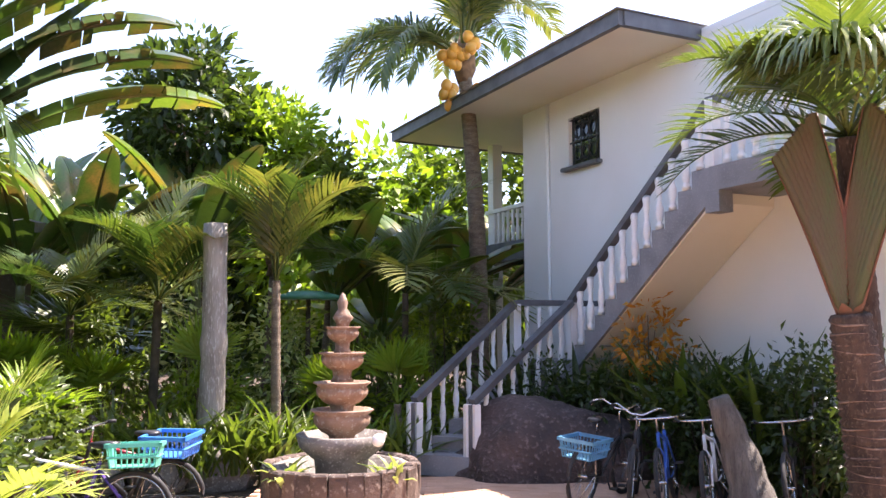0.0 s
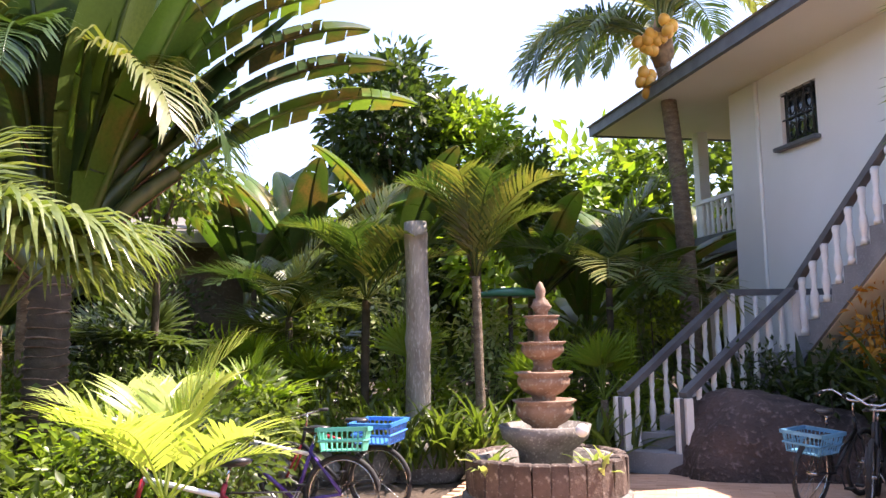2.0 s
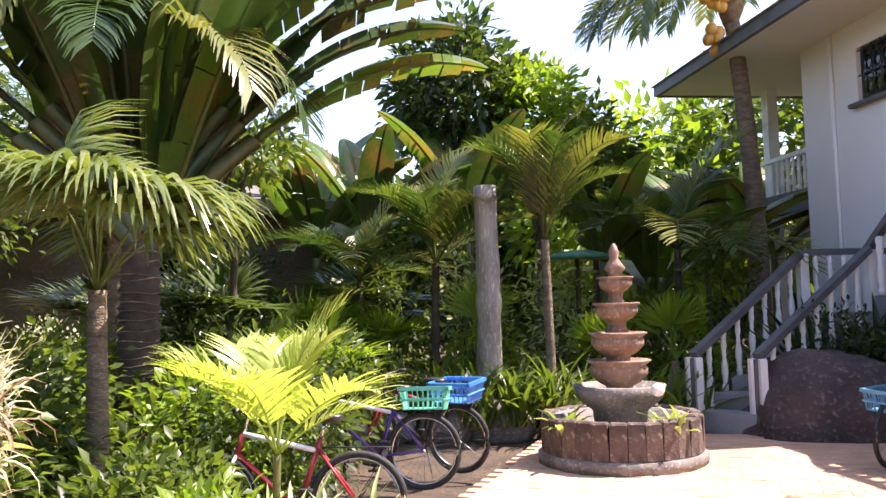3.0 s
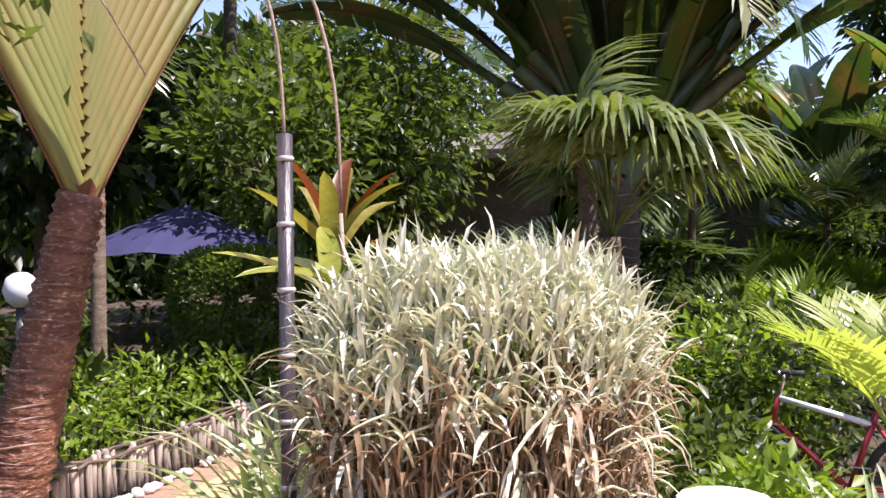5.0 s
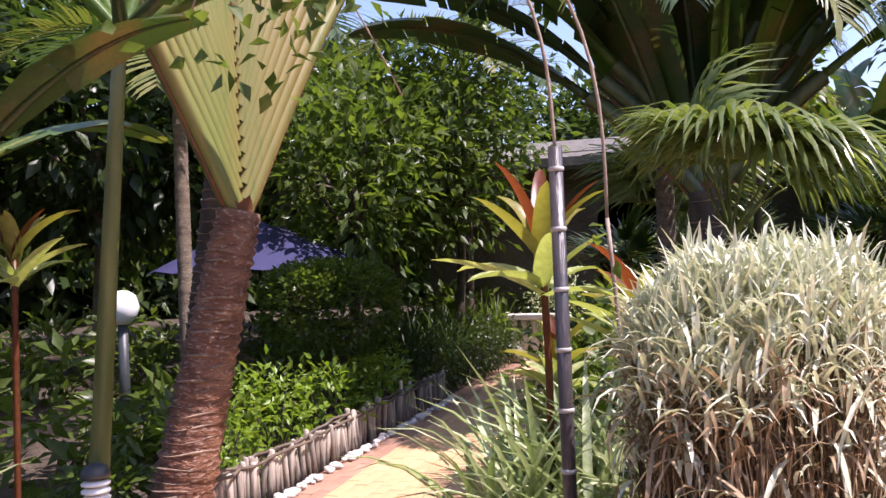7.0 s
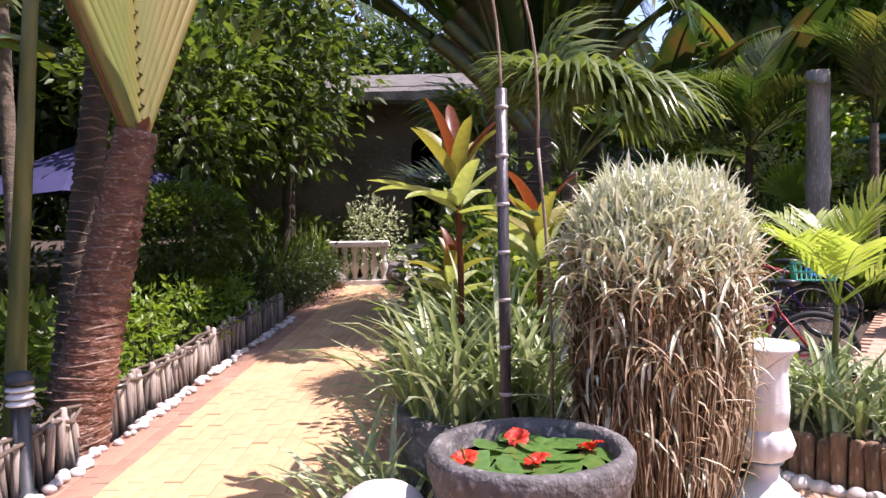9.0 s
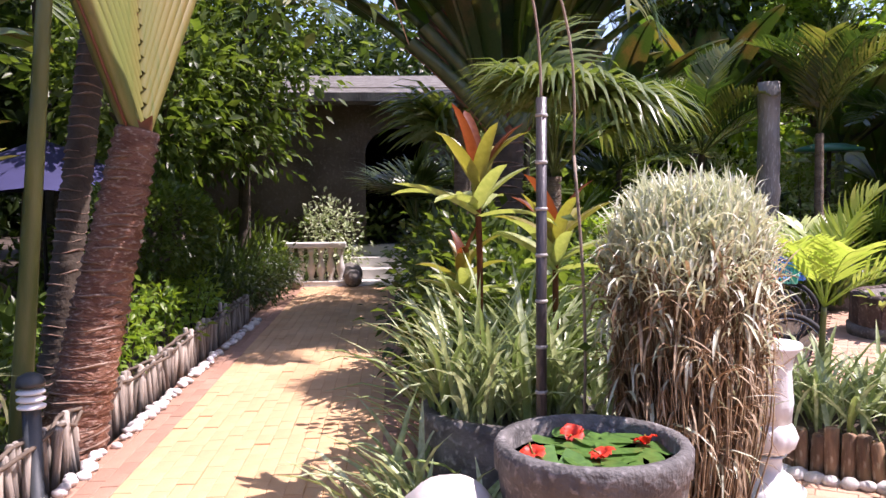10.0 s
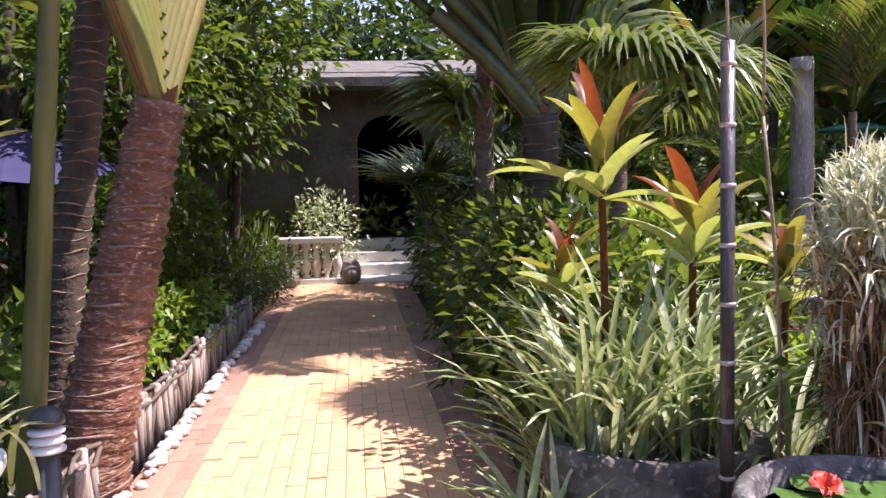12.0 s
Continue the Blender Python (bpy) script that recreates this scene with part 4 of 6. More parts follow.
for k in range(70):
    u = 3.2 + k * 0.06
    x, y = on_path(u, Q_RIGHT + 0.03 + 0.01 * rng.normal())
    b = Buf()
    lathe(b, [(0.02, -0.05), (0.02, 0.20), (0.0, 0.21)], 6, wob=0.1)
    part("stake", b, M_twig, fence2, m=pose(x, y, 0, rng.normal() * 5, rng.normal() * 5))
us = np.linspace(3.1, 7.5, 40)
b = Buf()
tube(b, np.array([(*on_path(u, Q_RIGHT + 0.02 + 0.012 * rng.normal()), 0.22 + 0.012 * rng.normal()) for u in us]), 0.012, 6)
part("twig_rail", b, M_twig, fence2)

# bollard lamp and globe lamp
lamp = thing("bollard_lamp", pose(-3.80, 1.27, 0) @ Matrix.Scale(0.86, 4), "black bollard garden lamp with white louvre rings", "garden lamp")
b = Buf()
lathe(b, [(0.06, 0), (0.06, 0.02), (0.045, 0.03), (0.045, 0.47)], 18)
part("post", b, M_lampblack, lamp)
for k in range(3):
    b = Buf()
    z = 0.475 + k * 0.037
    lathe(b, [(0.045, z), (0.068, z + 0.004), (0.070, z + 0.014), (0.05, z + 0.026), (0.045, z + 0.03)], 22)
    part("louvre_ring", b, M_lampwhite, lamp)
b = Buf()
lathe(b, [(0.045, 0.585), (0.070, 0.588), (0.069, 0.61), (0.055, 0.64), (0.025, 0.655), (0, 0.658)], 22)
part("cap", b, M_lampblack, lamp)
globe = thing("globe_lamp", pose(-7.1, 2.78, 0), "white globe lamp on a short dark post", "garden lamp")
b = Buf()
lathe(b, [(0.05, 0), (0.04, 0.95)], 12)
part("post", b, M_lampblack, globe)
b = Buf()
lathe(b, [(0.05, 0.95), (0.11, 1.0), (0.14, 1.09), (0.11, 1.19), (0.05, 1.23), (0, 1.235)], 20)
part("globe", b, M_lampwhite, globe)

# black bamboo pole with climbing vines
pole = thing("bamboo_pole", pose(-1.655, 1.74, 0) @ Matrix.Scale(0.95, 4), "black bamboo pole standing in the bed", "pole")
b = Buf()
tube(b, [(0, 0, -0.05), (0, 0, 1.74)], 0.021, 12)
part("cane", b, M_bamboo, pole)
for k in range(10):
    b = Buf()
    z = 0.10 + k * 0.175
    lathe(b, [(0.021, z - 0.008), (0.0245, z - 0.004), (0.0245, z + 0.003), (0.021, z + 0.006)], 12)
    part("ring", b, M_bamboo_ring, pole)
vine = thing("climbing_vine", pose(-1.55, 1.82, 0), "thin woody vine arching over the bamboo pole", "vine")
for p0, p1, bow, r in (((0, 0, 0), (-0.02, 0.03, 1.45), (0.04, 0, 0), 0.006), ((-0.02, 0.03, 1.45), (-0.42, -0.44, 2.60), (0.14, 0.14, 0.08), 0.005), ((-0.105, -0.08, 1.62), (-0.40, -0.42, 2.55), (0.09, 0.10, 0.06), 0.005), ((-0.36, -0.36, 2.75), (-0.95, -0.75, 2.60), (0, 0, 0.18), 0.006)):
    b = Buf()
    tube(b, stem_line(p0, p1, bow, 14), r, 6)
    part("stem", b, M_vine, vine)
    b = Buf()
    pos = stem_line(p0, p1, bow, 26)[13:] + rng.normal(size=(13, 3)) * 0.03
    leaves(b, pos, rng.normal(size=pos.shape), 0.06, 0.035)
    tagged(part("leaf_spray", b, M_leaf, vine), kind="stuff")
for cx, cy, cz, n in ((-0.55, -0.52, 2.30, 120), (-0.80, -0.70, 2.45, 130), (-0.42, -0.40, 2.50, 80), (-0.62, -0.66, 2.05, 70), (-0.90, -0.78, 2.40, 50)):
    b = Buf()
    for q in range(5):
        e = np.array((cx, cy, cz)) + rng.normal(size=3) * np.array((0.16, 0.16, 0.14))
        tube(b, stem_line((cx, cy, cz + 0.3), e, (0, 0, 0.08), 6), 0.003, 4)
    part("twig", b, M_vine, vine)
    b = Buf()
    pos = np.array((cx, cy, cz)) + rng.normal(size=(n, 3)) * np.array((0.15, 0.15, 0.13))
    leaves(b, pos, rng.normal(size=pos.shape) + np.array((0, 0, -0.5)), 0.07, 0.042)
    tagged(part("leaf_spray", b, M_leaf, vine), kind="stuff")

# dark basin that holds the striped plants
basin = thing("planting_basin", pose(-1.93, 2.12, 0), "dark round basin planted with striped grasses", "planter")
b = Buf()
lathe(b, [(0.34, -0.02), (0.37, 0.2), (0.38, 0.40), (0.37, 0.43), (0.33, 0.43), (0.31, 0.36), (0, 0.36)], 36, wob=0.01)
part("shell", b, M_potrough, basin)


def strap_plant(name, x, y, z, n, length, width, label, mat, spread=0.10, tilt=(0.05, 0.7), droop=(0.6, 1.8), category="plant", group=""):
    th = thing(name, pose(x, y, z), label, category, group)
    k = max(3, n // 14)
    per = n // k
    for i in range(k):
        b = Buf()
        base = np.stack([rng.normal(size=per) * spread, rng.normal(size=per) * spread, np.zeros(per) - 0.02], 1)
        blades(b, base, rng.random(per) * 2 * np.pi, tilt[0] + (tilt[1] - tilt[0]) * rng.random(per), length * (0.6 + 0.5 * rng.random(per)), width * (0.7 + 0.6 * rng.random(per)),
               droop[0] + (droop[1] - droop[0]) * rng.random(per))
        part("leaf_tuft", b, mat, th)
    return th


STR = "striped green and cream strap-leaved plant"
for x, y, z, n, L in ((-2.06, 2.05, 0.36, 90, 0.75), (-1.80, 2.20, 0.36, 90, 0.72), (-1.98, 2.36, 0.36, 80, 0.78), (-1.62, 2.45, 0.0, 70, 0.85), (-2.25, 2.45, 0.0, 70, 0.85)):
    strap_plant("spider_plant", x, y, z, n, L, 0.026, STR + " in the dark basin", M_stripe, group="striped plants")
strap_plant("spider_plant", -2.12, 1.70, -0.03, 60, 0.62, 0.030, STR + " at the path edge", M_stripe, group="striped plants")
strap_plant("spider_plant", -1.95, 1.52, -0.03, 40, 0.50, 0.028, STR + " at the path edge", M_stripe, group="striped plants")
for x, y in ((-0.72, 3.28), (-0.42, 3.36), (-0.55, 3.66), (-0.86, 3.56), (-0.30, 3.52)):
    strap_plant("spider_plant", x, y, 0.18, 56, 0.48, 0.026, STR + " in the log planter", M_stripe, group="striped plants")

# the clipped clump of variegated grass
clump = thing("ornamental_grass_clump", pose(-1.165, 1.97, 0, 0, 0, 75) @ Matrix.Diagonal((0.90, 0.66, 0.96, 1)), "large clipped clump of variegated grass with dry brown stems", "ornamental grass")
N = 620
a = rng.random(N) * 2 * np.pi
k = np.sqrt(rng.random(N))
base = np.stack([0.24 * k * np.cos(a), 0.17 * k * np.sin(a), np.zeros(N)], 1)
top = np.stack([0.46 * k * np.cos(a), 0.31 * k * np.sin(a), 0.55 + 0.6 * rng.random(N)], 1)
b = Buf()
for i in range(N):
    tube(b, stem_line(base[i], top[i], (rng.normal() * 0.03, rng.normal() * 0.03, 0), 4), (0.0062, 0.0052, 0.0044, 0.003), 3, False)
for i in range(760):
    u = rng.random() * 2 * np.pi
    w = 0.82 + 0.18 * rng.random()
    h = 0.70 + 0.35 * rng.random()
    v = u + 0.20 * rng.normal()
    tube(b, stem_line((0.27 * w * math.cos(u), 0.19 * w * math.sin(u), 0), (0.48 * w * math.cos(v), 0.345 * w * math.sin(v), h), (0.035 * rng.normal(), 0.035 * rng.normal(), 0.02), 5), (0.0070, 0.0062, 0.0056, 0.0048, 0.003), 3, False)
tagged(part("stem", b, M_grass_dry, clump, "dry brown cane-like stems"), kind="stuff")


def tuft(buf, n, z0, z1, L, W, inner=0.8, dr=(0.6, 2.4), tl=(0.2, 1.4)):
    az = rng.random(n) * 2 * np.pi
    zz = z0 + (z1 - z0) * rng.random(n)
    f = np.clip((zz - 0.60) / 0.80, 0, 1)
    lump = 1 + 0.05 * np.sin(az * 5 + zz * 9) + 0.03 * np.sin(az * 11 - zz * 17)
    rr = np.sqrt(np.clip(1 - f ** 6, 0, 1)) * (0.52 + 0.48 * np.clip(zz, 0, 1)) * (inner + (1.04 - inner) * rng.random(n)) * lump
    base = np.stack([0.50 * rr * np.cos(az), 0.36 * rr * np.sin(az), zz], 1)
    blades(buf, base, az + rng.normal(size=n) * 2.0, tl[0] + (tl[1] - tl[0]) * rng.random(n), L * (0.45 + 0.9 * rng.random(n)), W * (0.5 + 1.0 * rng.random(n)), dr[0] + (dr[1] - dr[0]) * rng.random(n), 4)


b = Buf()
tuft(b, 1900, 0.50, 1.12, 0.18, 0.012, 0.70, (0.2, 2.6), (0.0, 2.2))
tuft(b, 420, 0.30, 0.70, 0.24, 0.011, 0.70, (0.2, 1.4), (0.0, 2.4))
tagged(part("dry_leaf", b, M_grass_dry, clump, "curled dry brown grass leaves"), kind="stuff")
b = Buf()
tuft(b, 950, 1.00, 1.27, 0.14, 0.013, 0.84, (0.2, 2.2), (0.0, 1.6))
tuft(b, 430, 0.72, 1.08, 0.17, 0.015, 0.82, (0.2, 2.4), (0.0, 2.3))
tuft(b, 110, 0.36, 0.72, 0.22, 0.015, 0.80, (0.4, 1.6), (0.2, 2.4))
n = 2800
az, k = rng.random(n) * 2 * np.pi, np.sqrt(rng.random(n))
zt = 1.36 - 0.22 * k ** 6 + 0.035 * np.sin(az * 4 + k * 9) * k + 0.03 * rng.normal(size=n)
base = np.stack([0.50 * k * np.cos(az), 0.36 * k * np.sin(az), zt - 0.05], 1)
blades(b, base, rng.random(n) * 2 * np.pi, 1.1 * rng.random(n), 0.06 + 0.09 * rng.random(n), 0.009 + 0.007 * rng.random(n), 0.2 + 1.8 * rng.random(n), 3)
tagged(part("green_leaf", b, M_grass_top, clump, "cream and green striped grass leaves"), kind="stuff")


# cordylines with red, yellow and cream leaves
def cordyline(x, y, z, h, L, label, seed):
    th = thing("cordyline", pose(x, y, z, 0, 0, seed * 70), label, "plant", "cordylines")
    b = Buf()
    tube(b, stem_line((0, 0, 0), (0.03, 0.02, h), (0.02, 0, 0)), 0.014, 7)
    part("stem", b, M_cord_red, th)
    for mat, n, t0, t1 in ((M_cord_red, 3, 0.08, 0.40), (M_cord_yellow, 6, 0.25, 0.9), (M_cord_cream, 8, 0.6, 1.45)):
        for i in range(n):
            b = Buf()
            blades(b, [(0.03, 0.02, h - 0.06 * i / n - (0.10 if mat is M_cord_cream else 0.02))], i * 2.4 + seed, t0 + (t1 - t0) * rng.random(), L * (0.70 + 0.4 * rng.random()), 0.058 + 0.028 * rng.random(), 0.3 + 0.7 * rng.random(), 8, 0.3)
            part("leaf", b, mat, th)


cordyline(-2.12, 2.20, 0.34, 1.02, 0.42, "cordyline with upright red leaves and cream-edged lower ones", 1)
cordyline(-1.80, 2.42, 0.0, 1.10, 0.38, "cordyline with broad yellow-green and orange leaves", 2)
cordyline(-2.35, 2.62, 0.0, 0.92, 0.32, "small cordyline with orange and yellow leaves", 3)
cordyline(-1.55, 2.62, 0.0, 0.95, 0.34, "cordyline with lime and orange leaves", 4)
cordyline(-4.02, 1.02, 0.0, 1.45, 0.34, "dark red cordyline beside the bollard lamp", 5)

# ---- palms ----
FAN = [palmate(0.62, 0.90, 30, 1.85, 0.056, 0.75, 2.8, s).mesh("fan_leaf", M_fan_pale) for s in (1, 2, 3)]
COCO = [pinnate(2.6, 0.75, 52, 0.5, 1.9, 0.035, 0.75, seed=s).mesh("coconut_frond", mt) for s, mt in ((1, M_palm), (2, M_palm_dark), (3, M_palm_old))]
SMALL = [pinnate(1.35, 0.46, 32, 0.35, 1.25, 0.030, 0.22, seed=s).mesh("small_frond", mt) for s, mt in ((4, M_palm), (5, M_palm_dark), (6, M_palm_old))]
LIME = [pinnate(0.85, 0.36, 20, 0.35, 0.9, 0.034, 0.25, 0.28, seed=s).mesh("lime_frond", M_palm_lime) for s in (7, 8, 9)]
FANS = [palmate(0.5, 0.55, 20, 0.35, 0.04, 0.9, 2.9, s).mesh("small_fan_leaf", M_palm) for s in (11, 12)]
FANL = [palmate(0.45, 0.55, 20, 0.25, 0.04, 0.9, 2.7, s).mesh("lime_fan_leaf", M_leaf_lime) for s in (13, 14)]

palm("fan_palm", -2.55, 4.45, 1.42, (0.02, -0.02), FAN, 15, "fan palm with long drooping pleated leaves", M_bark, 0.07, 0.05, (0.10, 1.30), turn=0.4, scale=0.80)
palm("fan_palm", -4.55, 7.10, 1.15, (0.0, 0.0), FAN, 7, "fan palm with pale tall leaf stalks", M_bark, 0.07, 0.05, (0.55, 0.95), turn=1.1, scale=1.25)
palm("young_palm", -0.80, 3.45, 0.55, (0.02, 0.0), LIME, 9, "young palm with bright lime green fronds", M_stem_green, 0.018, 0.014, (0.35, 1.15), z=0.18, turn=0.2, scale=0.68, category="palm")
coco = palm("coconut_palm", 1.12, 13.1, 5.45, (-0.20, -0.25), COCO, 21, "tall coconut palm hung with orange coconuts", M_bark, 0.14, 0.10, (-0.85, 0.70), turn=0.5, bow=0.1, lift=-0.6)
b = Buf()
lathe(b, [(0.10, 5.1), (0.17, 5.3), (0.15, 5.55), (0.05, 5.9), (0, 5.9)], 12, (-0.19, -0.24, 0), 0.1)
part("fibre_sheath", b, M_husk, coco)
bm = bmesh.new()
bmesh.ops.create_uvsphere(bm, u_segments=12, v_segments=8, radius=0.085)
for v in bm.verts:
    v.co.z *= 1.2
NUT = bpy.data.meshes.new("coconut")
bm.to_mesh(NUT)
bm.free()
NUT.polygons.foreach_set("use_smooth", [True] * len(NUT.polygons))
NUT.materials.append(M_coconut)
for cx, cy, cz, n in ((-0.42, -0.42, 4.85, 9), (0.02, -0.42, 4.88, 6), (-0.35, -0.45, 5.42, 8), (-0.10, -0.5, 5.60, 5)):
    for i in range(n):
        part("coconut", NUT, None, coco, m=pose(cx + rng.normal() * 0.085, cy + rng.normal() * 0.07, cz + rng.normal() * 0.085, rng.normal() * 25, rng.normal() * 25))

palm("small_palm", -1.03, 9.40, 1.95, (-0.03, 0.0), SMALL, 13, "slender young palm with arching feathery fronds", M_bark, 0.055, 0.045, (0.75, 1.4), group="young palms")
palm("small_palm", -2.42, 9.55, 1.75, (0.03, 0.05), SMALL, 13, "young palm with a dark slim trunk", M_bark_dark, 0.05, 0.045, (0.3, 1.35), group="young palms", turn=0.7)
palm("small_palm", -3.5, 9.9, 1.6, (0.0, 0.0), SMALL, 11, "young feathery palm in the back bed", M_bark_dark, 0.05, 0.04, (0.0, 1.1), group="young palms", turn=0.3)
palm("small_palm", 0.15, 11.6, 1.9, (0.0, 0.0), SMALL, 12, "dark feathery palm beside the house", M_bark_dark, 0.05, 0.04, (-0.2, 1.1), group="young palms", scale=1.3)
palm("small_palm", -3.4, 7.6, 0.35, (0.0, 0.0), FANS, 10, "low fan palm with lime green leaves", M_bark, 0.05, 0.04, (-0.1, 0.8), group="low fan palms")
for x, y, s in ((-4.6, 8.7, 1.2), (-5.6, 9.4, 1.3), (-5.2, 7.4, 1.1), (-3.9, 10.9, 1.4)):
    palm("low_fan_palm", x, y, 0.9, (0.0, 0.0), FANS, 12, "low fan palm in the back bed", M_bark, 0.05, 0.04, (-0.3, 0.9), group="low fan palms", scale=s)
palm("low_fan_palm", -2.9, 7.9, 0.4, (0, 0), FANL, 9, "sunlit low fan palm with yellow-green leaves", M_bark, 0.05, 0.04, (0.0, 0.9), group="low fan palms")


M_scar = surface("pale_leaf_scar", (0.16, 0.09, 0.06), (0.33, 0.23, 0.165), 14, 0.85, 0.6, c3=(0.16, 0.075, 0.045))


# traveller's palms: a flat fan of overlapping leaf stalks on a ringed trunk
def travellers(x, y, foot, top, edge, r0, r1, pairs, fan, label, blades_n=0, leaf=None, spreadmax=0.62, stalk_mat=None, bark=None, slim=1.0):
    th = thing("travellers_palm", pose(x, y, 0), label, "palm tree", "traveller's palms")
    b = Buf()
    ringed(b, stem_line((0, 0, -0.05), top, (0, 0, 0), 14), r0, r1, 0.055, 0.13, 14)
    tr = part("trunk", b, bark or M_trav_bark, th)
    length = np.linalg.norm(top)
    for k in range(int(length / 0.06)):
        f = (k + 0.7 + 0.3 * rng.random()) * 0.06 / length
        if f > 0.97:
            break
        c = np.array(top) * f
        r = np.interp(f, [0, 0.12, 1], [r0 * 1.25, r0, r1]) * 1.075
        ang = np.linspace(0, 2 * np.pi, 17)
        tw = rng.random() * 6.28
        sc = Buf()
        tube(sc, np.stack([c[0] + r * np.cos(ang), c[1] + r * np.sin(ang), c[2] + 0.012 * np.sin(ang + tw) + 0.006 * np.sin(ang * 3 + tw)], 1), 0.0045 + 0.003 * np.sin(ang * 2 + tw), 4, False)
        part("leaf_scar", sc, M_scar, tr)
    e = np.array((*edge, 0.0))
    e /= np.linalg.norm(e)
    nrm = np.array((-e[1], e[0], 0))
    top = np.array(top)
    for i in range(pairs * 2):
        k, sgn = i // 2, 1 if i % 2 else -1
        f = k / pairs
        tilt = spreadmax * (1 - 0.5 * f) * sgn
        foot0 = top + np.array((0, 0, -0.05 + 0.50 * fan * f + (0.02 if sgn > 0 else 0))) + e * 0.02 * sgn
        rows = []
        n = 12
        for j in range(n):
            s = j / (n - 1)
            ang = tilt * (0.82 + 0.22 * s)
            p = foot0 + (e * math.sin(ang) + np.array((0, 0, 1)) * math.cos(ang)) * fan * (1 - 0.3 * f) * s
            w = slim * (0.098 - 0.022 * s) * (0.75 + 0.25 * min(1, s * 5))
            ax = e * math.cos(ang) - np.array((0, 0, 1)) * math.sin(ang)
            d = w * (0.45 + 0.45 * (1 - f))
            rows += [p - ax * w * 0.75, p - ax * w * 0.4 - nrm * d, p + ax * w * 0.35 - nrm * d, p + ax * w * 0.75, p + ax * w * 0.3 + nrm * d, p - ax * w * 0.4 + nrm * d]
        b = Buf()
        b.add(rows, [(j * 6 + q, j * 6 + (q + 1) % 6, j * 6 + 6 + (q + 1) % 6, j * 6 + 6 + q) for j in range(n - 1) for q in range(6)])
        ob = part("leaf_stalk", b, stalk_mat or M_petiole, th)
        rows = np.array(rows).reshape(n, 6, 3)
        for side in (0, 3):
            b = Buf()
            tube(b, rows[:, side] - nrm * 0.012, np.linspace(0.010, 0.004, n), 5)
            part("stalk_margin", b, M_petiole_edge, ob)
        if leaf is not None and i < blades_n:
            endp = foot0 + (e * math.sin(tilt * 1.04) + np.array((0, 0, 1)) * math.cos(tilt * 1.04)) * fan * (1 - 0.3 * f)
            m = Matrix.Translation(endp) @ Matrix.Rotation(math.atan2(e[1] * sgn, e[0] * sgn), 4, "Z") @ Matrix.Rotation(-(math.pi / 2 - abs(tilt) * 1.35) + 0.9, 4, "Y")
            part("leaf", leaf[i % len(leaf)], None, th, m=m)
    for k in range(5):
        b = Buf()
        a = k * 1.3
        blades(b, [top + np.array((0.05 * math.cos(a), 0.05 * math.sin(a), -0.12))], a, 0.15, 0.2, 0.11, 0.5, 4)
        part("dry_sheath", b, M_petiole_edge, th)
    return th


M_stalk_brown = surface("red_brown_stalk", (0.085, 0.105, 0.032), (0.13, 0.085, 0.04), 3, 0.6, 0.6, c3=(0.11, 0.05, 0.028), stretch=(3, 3, 0.4))
M_stem_dark = surface("dark_green_stalk", (0.05, 0.07, 0.025), (0.10, 0.12, 0.045), 4, 0.4, 0.2, stretch=(3, 3, 0.4))
PAD = [paddle(0.15, 1.5, 0.55, 0.9, 1.1, 0.45, s).mesh("paddle_leaf", mt) for s, mt in ((1, M_banana_dark), (2, M_banana), (3, M_banana_dark))]
PADX = [paddle(0.2, 1.6, 0.58, 1.0, 0.9, 0.4, s).mesh("long_paddle_leaf", mt) for s, mt in ((5, M_banana_dark), (6, M_banana), (7, M_banana_dark))]
travellers(-4.25, 1.80, 0, (0.235, 0.32, 1.66), (-0.1, 1.0), 0.15, 0.105, 13, 2.1, "traveller's palm with a ringed red trunk and fan of yellow stalks", 10, PAD, 0.52, slim=0.74)
travellers(-4.85, 2.15, 0, (0.22, 0.30, 2.5), (0.45, 0.9), 0.085, 0.075, 6, 1.6, "dark trunked traveller's palm behind another", 6, PAD, 0.5, M_stem_dark, M_bark_dark)
rear = travellers(-3.55, 5.95, 0, (0.05, 0.0, 1.50), (0.82, 0.57), 0.13, 0.11, 5, 1.0, "large traveller's palm with broad dark leaves", 10, PADX, 0.75, M_stem_dark, M_bark_dark)
BROAD = [paddle(0.35, 2.0, 0.78, 1.25, 0.30, tn, s).mesh("broad_leaf", mt) for s, mt, tn in ((31, M_banana, 0.06), (32, M_banana_dark, 0.10), (33, M_palm, 0.14))]
for i in range(11):
    side = (i - 5) / 5
    e = np.array((0.82, 0.57, 0)) * side
    m = Matrix.Translation((0.05 + e[0] * 0.18, e[1] * 0.18, 1.55 + 0.25 * (1 - abs(side)))) @ Matrix.Rotation(math.atan2(0.57, 0.82) + (0 if side >= 0 else math.pi) + 0.7 * rng.normal(), 4, "Z") @ Matrix.Rotation(-0.32 + 0.42 * abs(side) + 0.06 * rng.normal(), 4, "Y")
    part("leaf", BROAD[i % 3], None, rear, m=m)
rear.matrix_basis = rear.matrix_basis @ Matrix.Scale(1.22, 4)
palm("feather_palm", -4.25, 6.55, 3.2, (0.1, -0.1), COCO, 14, "feathery palm with long arching fronds", M_bark, 0.09, 0.07, (-0.1, 1.1), turn=0.2, scale=0.80)
M_brown_sheath = surface("dark_brown_sheath", (0.042, 0.025, 0.017), (0.095, 0.056, 0.036), 7, 0.8, 0.9, c3=(0.17, 0.12, 0.085), fine=30, stretch=(2, 2, 0.6), dist=0.02)
